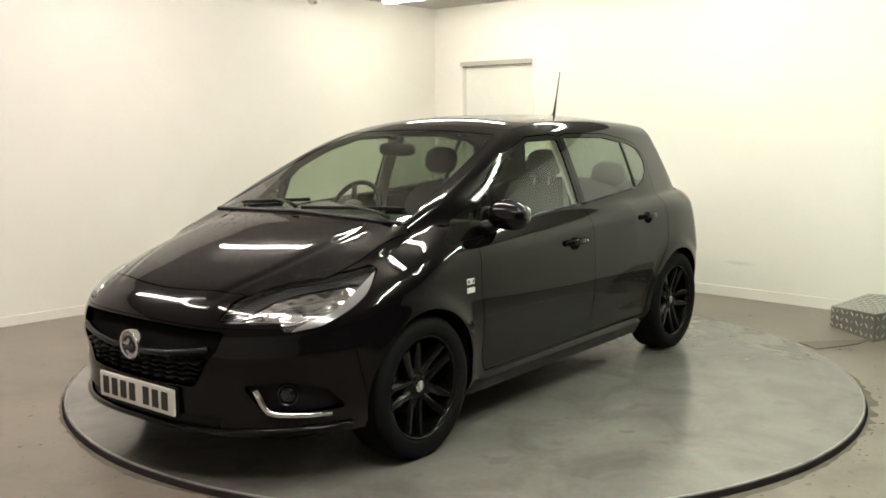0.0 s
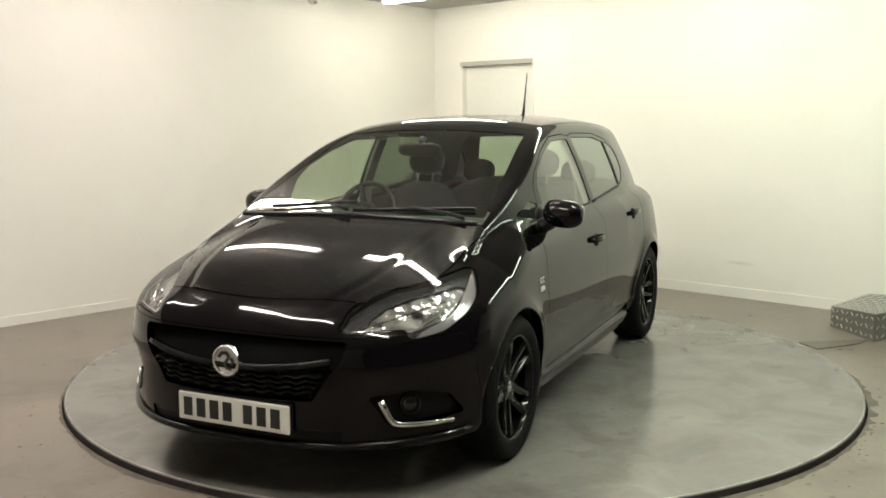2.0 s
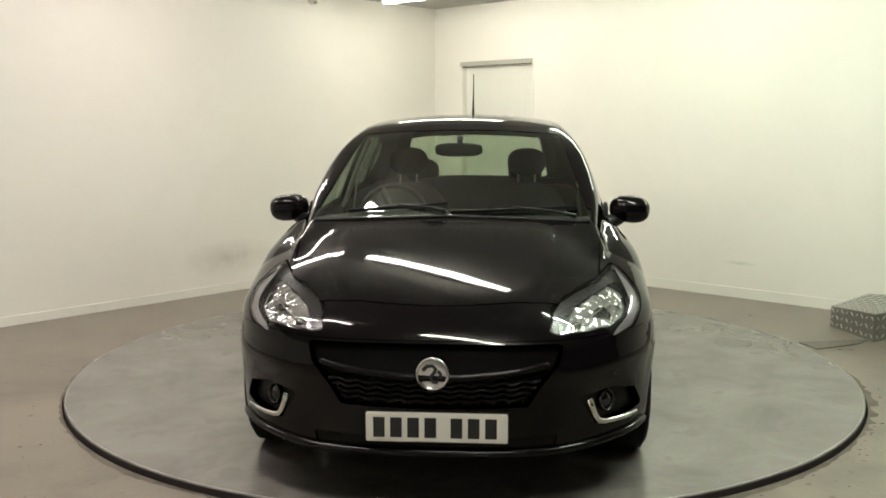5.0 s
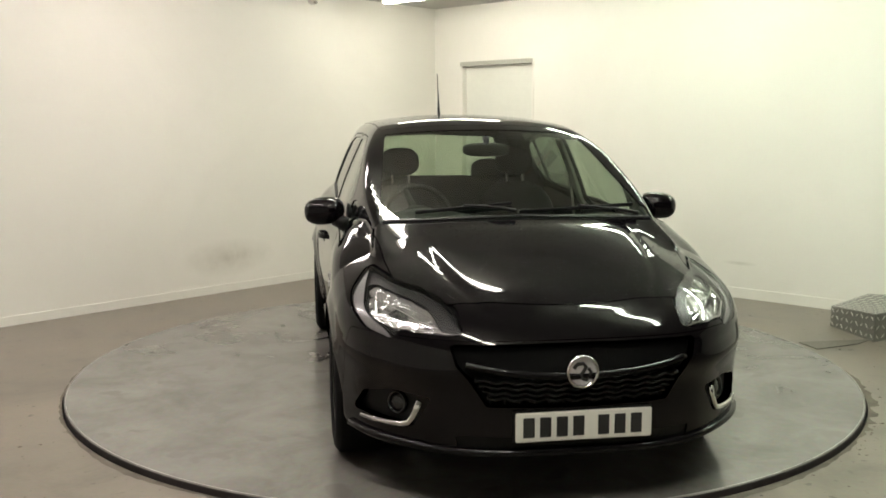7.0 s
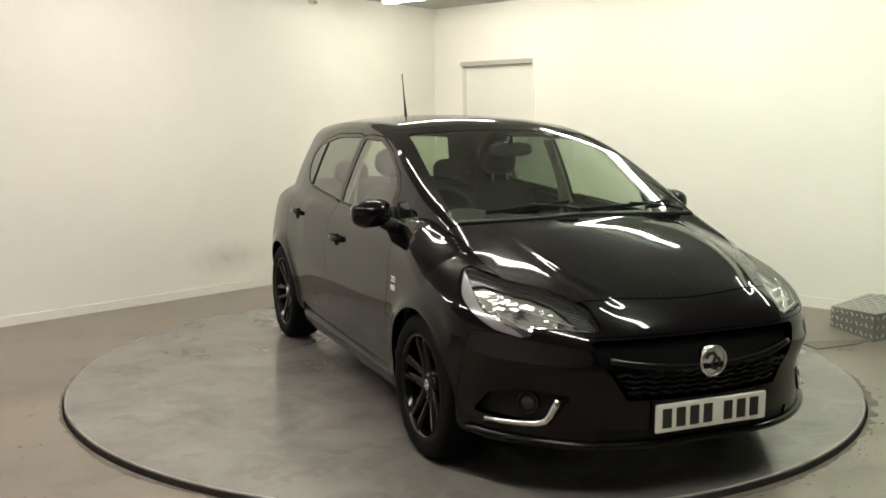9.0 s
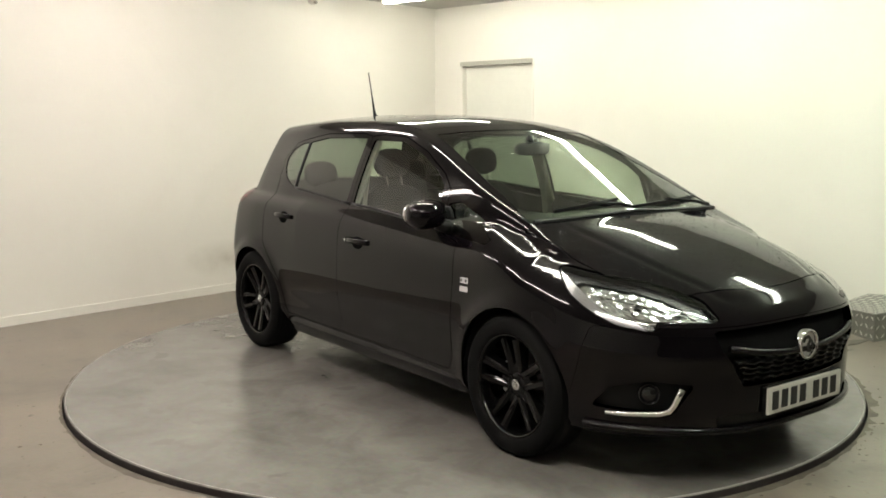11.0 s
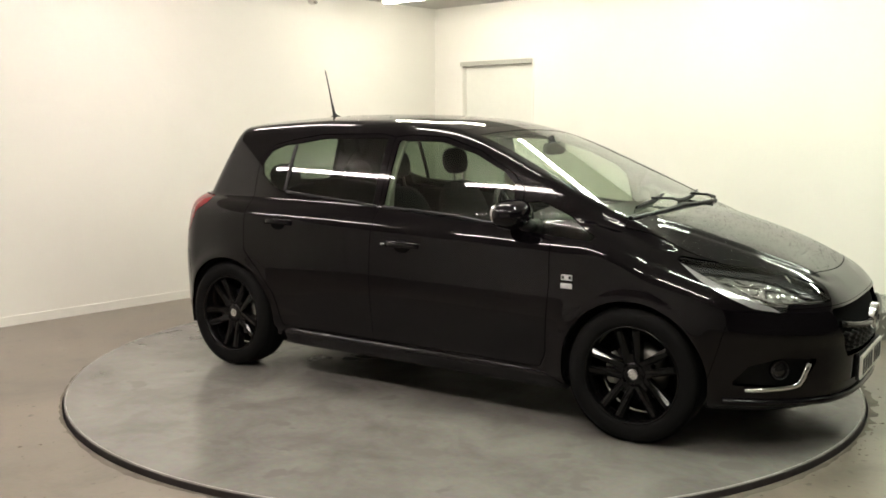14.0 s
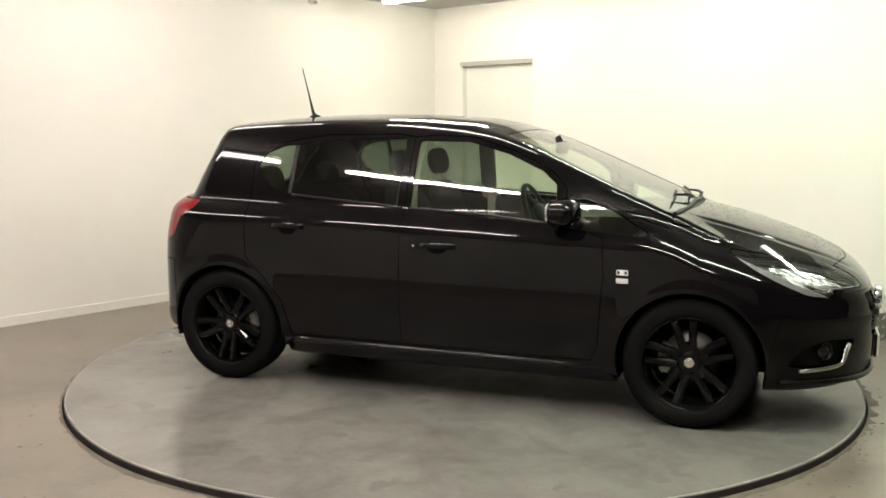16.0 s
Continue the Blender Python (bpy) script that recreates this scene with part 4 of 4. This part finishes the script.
    bm.faces.new(rows[-1][::-1])
    part("side_skirt", bm, M_SKIRT, car, "black side skirt", True)
    # belt seals and window surround
    for path, par in (([(-0.185, 0.985), (0.05, 0.975), (0.30, 0.958), (0.575, 0.932)], fd), ([(-0.225, 0.985), (-0.45, 1.003), (-0.70, 1.021), (-0.89, 1.035)], rd)):
        bm = bmesh.new()
        xs, zs = [a for a, b in path], [b for a, b in path]
        pts = [at_side(a, float(np.interp(a, sorted(xs), [zz for _, zz in sorted(path)])), sd, 0.001) for a in np.linspace(min(xs), max(xs), 14)]
        ribbon(bm, pts, [normal_at(p) for p in pts], 0.014, 0.010)
        part("belt_seal", bm, M_TRIM, par, smooth=True)
    bm = bmesh.new()
    pts = [at_side(-0.905, z, sd, -0.001) for z in np.linspace(1.042, 1.30, 8)]
    ribbon(bm, pts, [normal_at(p) for p in pts], 0.022, 0.008)
    part("window_divider", bm, M_TRIM, rd)
    # rear-facing inner trims of the pillars
    bm = bmesh.new()
    pts = [at_side(-0.225 + 0.06 * (z - 1), z, sd, -0.035) for z in np.linspace(0.55, 1.34, 12)]
    ribbon(bm, pts, [-normal_at(p) for p in pts], 0.10, 0.02)
    part("pillar_trim", bm, M_PILLAR, car, "light grey pillar trim")
    bm = bmesh.new()
    pts = [Vector((-0.205, sd * 0.60, 1.28)), Vector((-0.20, sd * 0.65, 1.1)), Vector((-0.195, sd * 0.68, 0.85)), Vector((-0.19, sd * 0.69, 0.5))]
    ribbon(bm, pts, [Vector((0, -sd, 0))] * 4, 0.045, 0.003)
    part("seat_belt", bm, M_PILLAR, car)
    # door cards
    for x0, x1 in ((-0.19, 0.82), (-0.98, -0.24)):
        bm = bmesh.new()
        rows = []
        for x in np.linspace(x0, x1, 12):
            zt = float(np.interp(x, [-1.0, 0.82], [1.01, 0.90]))
            rows.append([bm.verts.new(at_side(x, z, sd, -o)) for z, o in ((zt, 0.03), (zt - 0.03, 0.075), (0.62, 0.09), (0.32, 0.08))])
        for a, b in zip(rows, rows[1:]):
            for j in range(3):
                bm.faces.new((a[j], a[j + 1], b[j + 1], b[j]))
        part("door_card", bm, M_DASH, fd if x1 > 0 else rd, smooth=True)

# ------------------------------------------------------------------ roof, wipers, aerial
bm = bmesh.new()
rod(bm, [Vector((-1.125, 0, 1.462)), Vector((-1.143, 0, 1.485)), Vector((-1.155, 0, 1.53)), Vector((-1.172, 0, 1.60)), Vector((-1.212, 0, 1.758))], [0.016, 0.010, 0.0075, 0.0045, 0.0028], 10)
blob(bm, (-1.13, 0, 1.462), (0.038, 0.02, 0.014), 2.0, 16)
part("aerial", bm, M_TRIM, car, "black roof aerial", True)
bm = bmesh.new()
rows = []
for i in range(25):
    y = -0.43 + 0.86 * i / 24
    zt = float(ROOF(np.array(-1.60))) - 0.07 * (abs(y) / 0.6) ** 2.2
    b = 1.1 * y * y + 0.075
    rows.append([bm.verts.new(q) for q in ((-1.52 + b, y, zt + 0.004), (-1.64 + b, y, zt - 0.008), (-1.725 + b, y, zt - 0.026), (-1.728 + b, y, zt - 0.034), (-1.64 + b, y, zt - 0.05), (-1.52 + b, y, zt - 0.06))])
for a, b in zip(rows, rows[1:]):
    for j in range(6):
        bm.faces.new((a[j], a[(j + 1) % 6], b[(j + 1) % 6], b[j]))
bm.faces.new(rows[0])
bm.faces.new(rows[-1][::-1])
part("roof_spoiler", bm, M_PAINT, car, "black roof spoiler")
for y0, y1, z0, z1, piv in ((-0.47, -0.02, 1.012, 1.045, (1.16, -0.02)), (0.0, 0.57, 1.012, 1.030, (1.15, 0.56))):
    bm = bmesh.new()
    pts = [at_nose(y0 + (y1 - y0) * k / 14, z0 + (z1 - z0) * k / 14 + 0.002, 0.010) for k in range(15)]
    ribbon(bm, pts, [normal_at(p) for p in pts], 0.009, 0.016)
    wiper = part("wiper", bm, M_TRIM, car, "black windscreen wiper")
    bm = bmesh.new()
    p0 = at_top(piv[0], piv[1], 0.02)
    p1 = pts[7] + Vector((0, 0, 0.012))
    rod(bm, [p0, p0.lerp(p1, 0.3) + Vector((0, 0, 0.008)), p1], [0.011, 0.007, 0.005], 8)
    part("wiper_arm", bm, M_TRIM, wiper, smooth=True)
bm = bmesh.new()
pts = [at_nose(y, 1.004 - 0.03 * abs(y), 0.004) for y in np.linspace(-0.62, 0.62, 40)]
ribbon(bm, pts, [normal_at(p) for p in pts], 0.02, 0.012)
part("screen_seal", bm, M_TRIM, car)

# drops of water left on the bonnet, roof and screen
def drops():
    rng = np.random.default_rng(4)
    verts, faces = [], []
    for nm, count in (("bonnet", 2600), ("roof", 900), ("windscreen", 260)):
        T = shell.T[shell.L == shell.code(nm)]
        P = shell.V[T]
        area = np.linalg.norm(np.cross(P[:, 1] - P[:, 0], P[:, 2] - P[:, 0]), axis=1)
        pick = rng.choice(len(T), count, p=area / area.sum())
        w = rng.dirichlet((1, 1, 1), count)
        C = (P[pick] * w[:, :, None]).sum(1)
        N = slopes(C)
        R = 0.0012 + 0.0032 * rng.random(count) ** 3
        for c, n, r in zip(C, N, R):
            n = Vector(n)
            u = n.orthogonal().normalized()
            v = n.cross(u)
            b = len(verts)
            c = Vector(c)
            for k in range(7):
                a = 2 * math.pi * k / 7
                verts.append(c + (u * math.cos(a) + v * math.sin(a)) * r)
            for k in range(7):
                a = 2 * math.pi * k / 7
                verts.append(c + (u * math.cos(a) + v * math.sin(a)) * r * 0.6 + n * r * 0.27)
            for k in range(7):
                j = (k + 1) % 7
                faces.append((b + k, b + j, b + 7 + j, b + 7 + k))
            faces.append(tuple(b + 7 + k for k in range(7)))
    me = bpy.data.meshes.new("water_beading")
    me.from_pydata([tuple(q) for q in verts], [], faces)
    me.materials.append(M_DROP)
    me.shade_smooth()
    ob = new("water_beading", me)
    ob.parent = car
    tagged(ob, "fine drops of water on the paint", kind="stuff")


drops()

# ------------------------------------------------------------------ cabin
def seat(x, y, w, back_x, head_z, name):
    m = Matrix.Translation((x, y, 0))
    bm = bmesh.new()
    blob(bm, (0, 0, 0.52), (0.27, w / 2, 0.10), 3.2, 24, m)
    ob = part(name, bm, M_SEAT, car, "black fabric seat", True)
    bm = bmesh.new()
    tilt = Matrix.Translation((x + back_x, y, 0.52)) @ Matrix.Rotation(radians(-16), 4, "Y")
    blob(bm, (0, 0, 0.265), (0.075, w / 2, 0.30), 2.7, 28, tilt)
    part("backrest", bm, M_SEAT, ob, smooth=True)
    for s in ((0,) if w < 0.7 else (-0.36, 0.36)):
        hm = Matrix.Translation((x + back_x - 0.17 - (0.03 if w > 0.7 else 0), y + s, head_z)) @ Matrix.Rotation(radians(-10), 4, "Y")
        bm = bmesh.new()
        blob(bm, (0, 0, 0), (0.05, 0.118, 0.085), 2.5, 24, hm)
        part("headrest", bm, M_SEAT, ob, smooth=True)
        bm = bmesh.new()
        for a in (-0.05, 0.05):
            rod(bm, [hm @ Vector((0.005, a, -0.06)), hm @ Vector((0.02, a, -0.2))], [0.006, 0.006], 8)
        part("headrest_post", bm, M_STEEL, ob)
    return ob


seat(0.08, -0.36, 0.50, -0.30, 1.19, "driver_seat")
seat(0.02, 0.36, 0.50, -0.30, 1.185, "passenger_seat")
seat(-0.78, 0.0, 1.22, -0.26, 1.09, "rear_seat")
bm = bmesh.new()
rows = []
for y in np.linspace(-0.66, 0.66, 25):
    k = abs(y) / 0.66
    hump = 0.045 * math.exp(-((y + 0.36) / 0.18) ** 2)
    rows.append([bm.verts.new(q) for q in ((1.10 - 0.15 * k * k, y, 0.965), (0.85, y, 0.965 + 0.2 * hump), (0.62, y, 0.955 + hump), (0.55, y, 0.93 + hump), (0.52, y, 0.80), (0.62, y, 0.55), (0.70, y, 0.3))])
for a, b in zip(rows, rows[1:]):
    for j in range(6):
        bm.faces.new((a[j], a[j + 1], b[j + 1], b[j]))
part("dashboard", bm, M_DASH, car, "dark grey dashboard", True)
bm = bmesh.new()
wm = Matrix.Translation((0.40, -0.36, 0.925)) @ Matrix.Rotation(radians(66), 4, "Y")
n, k = 40, 10
ring = [[bm.verts.new(wm @ Vector(((0.178 + 0.014 * math.cos(2 * math.pi * j / k)) * math.cos(2 * math.pi * i / n), (0.178 + 0.014 * math.cos(2 * math.pi * j / k)) * math.sin(2 * math.pi * i / n), 0.014 * math.sin(2 * math.pi * j / k)))) for j in range(k)] for i in range(n)]
for i in range(n):
    for j in range(k):
        bm.faces.new((ring[i][j], ring[(i + 1) % n][j], ring[(i + 1) % n][(j + 1) % k], ring[i][(j + 1) % k]))
blob(bm, (0, 0, 0.02), (0.065, 0.075, 0.03), 2.6, 20, wm)
for a in (90, 200, 340):
    rod(bm, [wm @ Vector((0, 0, 0.01)), wm @ Vector((0.175 * math.cos(radians(a)), 0.175 * math.sin(radians(a)), 0))], [0.02, 0.014], 8)
part("steering_wheel", bm, M_TRIM, car, "black steering wheel", True)
bm = bmesh.new()
blob(bm, (0.44, -0.005, 1.283), (0.018, 0.125, 0.036), 3.2, 24)
rod(bm, [Vector((0.44, 0, 1.30)), Vector((0.41, 0, 1.345))], [0.012, 0.02], 10)
part("interior_mirror", bm, M_TRIM, car, "black interior mirror", True)
bm = bmesh.new()
box(bm, -0.45, 0, 0.27, 2.3, 1.46, 0.03)
box(bm, -1.38, 0, 0.93, 0.44, 1.12, 0.02, 0.004)
box(bm, 0.25, 0, 0.48, 0.7, 0.22, 0.34, 0.05, 3)
box(bm, 0.86, 0, 0.5, 0.03, 1.3, 0.6)
part("cabin_floor", bm, M_DASH, car)

# ------------------------------------------------------------------ things on the floor and walls
def tread_ramp():
    """Low ramp of aluminium tread plate: slanting top, upright sides, raised bars."""
    base = [(2.66, 1.17), (2.75, 0.655), (3.55, 1.13), (3.30, 1.80)]
    hts = [0.145, 0.188, 0.20, 0.16]
    bm = bmesh.new()
    lo = [bm.verts.new((x, y, FLOOR_Z)) for x, y in base]
    up = [bm.verts.new((x, y, FLOOR_Z + h)) for (x, y), h in zip(base, hts)]
    bm.faces.new(up)
    for i in range(4):
        bm.faces.new((lo[i], lo[(i + 1) % 4], up[(i + 1) % 4], up[i]))
    bmesh.ops.bevel(bm, geom=bm.edges[:], offset=0.004, segments=2, affect="EDGES")
    ob = link("ramp", bm, M_PLATE_AL)
    tagged(ob, "low aluminium tread plate ramp on the concrete floor", "ramp")
    faces = [("tread_side", [Vector((*base[i], FLOOR_Z)) for i in (0, 1)], [Vector((*base[i], FLOOR_Z + hts[i])) for i in (0, 1)]),
             ("tread_side", [Vector((*base[i], FLOOR_Z)) for i in (1, 2)], [Vector((*base[i], FLOOR_Z + hts[i])) for i in (1, 2)]),
             ("tread_top", [Vector((*base[i], FLOOR_Z + hts[i])) for i in (0, 1)], [Vector((*base[i], FLOOR_Z + hts[i])) for i in (3, 2)])]
    for nm, (a, b), (c, d) in faces:
        bm = bmesh.new()
        w, h = (b - a).length, (c - a).length
        nx, ny = max(3, int(w / 0.055)), max(3, int(h / 0.055))
        nrm = (b - a).cross(c - a).normalized()
        if nm == "tread_side" and nrm.dot(Vector((3.05, 1.2, 0)) - a) > 0 or nm == "tread_top" and nrm.z < 0:
            nrm = -nrm
        for i in range(nx):
            for j in range(ny):
                u, v = (i + 0.5) / nx, (j + 0.5) / ny
                p = a.lerp(b, u).lerp(c.lerp(d, u), v)
                t = (b - a).normalized()
                s = nrm.cross(t).normalized()
                ang = radians(45 if (i + j) % 2 else -45)
                e1, e2 = t * math.cos(ang) + s * math.sin(ang), -t * math.sin(ang) + s * math.cos(ang)
                m = Matrix((e1, e2, nrm)).transposed().to_4x4()
                m.translation = p + nrm * 0.001
                q = [bm.verts.new(m @ Vector(k)) for k in ((-0.022, 0, 0), (0, -0.007, 0), (0.022, 0, 0), (0, 0.007, 0), (-0.012, 0, 0.005), (0.012, 0, 0.005))]
                for f in ((0, 1, 5, 4), (1, 2, 5), (2, 3, 4, 5), (3, 0, 4)):
                    bm.faces.new([q[k] for k in f])
        tagged(part(nm, bm, M_TREAD, ob, "raised tread pattern"), kind="stuff")


tread_ramp()
bm = bmesh.new()
corner = [(2.245, 0.63), (2.295, 0.44), (2.60, 0.58), (2.76, 0.72)]
lo, up = [bm.verts.new((x, y, FLOOR_Z - 0.002)) for x, y in corner], [bm.verts.new((x, y, FLOOR_Z + 0.006)) for x, y in corner]
bm.faces.new(up)
for i in range(4):
    bm.faces.new((lo[i], lo[(i + 1) % 4], up[(i + 1) % 4], up[i]))
hatch = link("cable_cover", bm, M_COVER)
tagged(hatch, "dark metal cable cover plate on the floor beside the turntable", "cover plate")
# small fitting on the wall below the ceiling
bm = bmesh.new()
blob(bm, (0.05, -1.70, 2.585), (0.05, 0.045, 0.06), 2.4, 20)
sensor = link("wall_sensor", bm, M_WHITE, True)
sensor.matrix_world = ROOM
tagged(sensor, "small white sensor dome on the cream wall", "sensor")
bm = bmesh.new()
blob(bm, (0.088, -1.705, 2.545), (0.018, 0.022, 0.014), 2.0, 14)
part("sensor_eye", bm, M_HEAD, sensor, "", True)


def motions():
    """The turntable and the car on it turn together."""
    walk(turntable, [(t, pose(0, 0, 0, 0, 0, a)) for t, a in TURN])
    walk(car, [(t, pose(0, 0, 0, 0, 0, a) @ pose(*CAR_OFF)) for t, a in TURN])


motions()
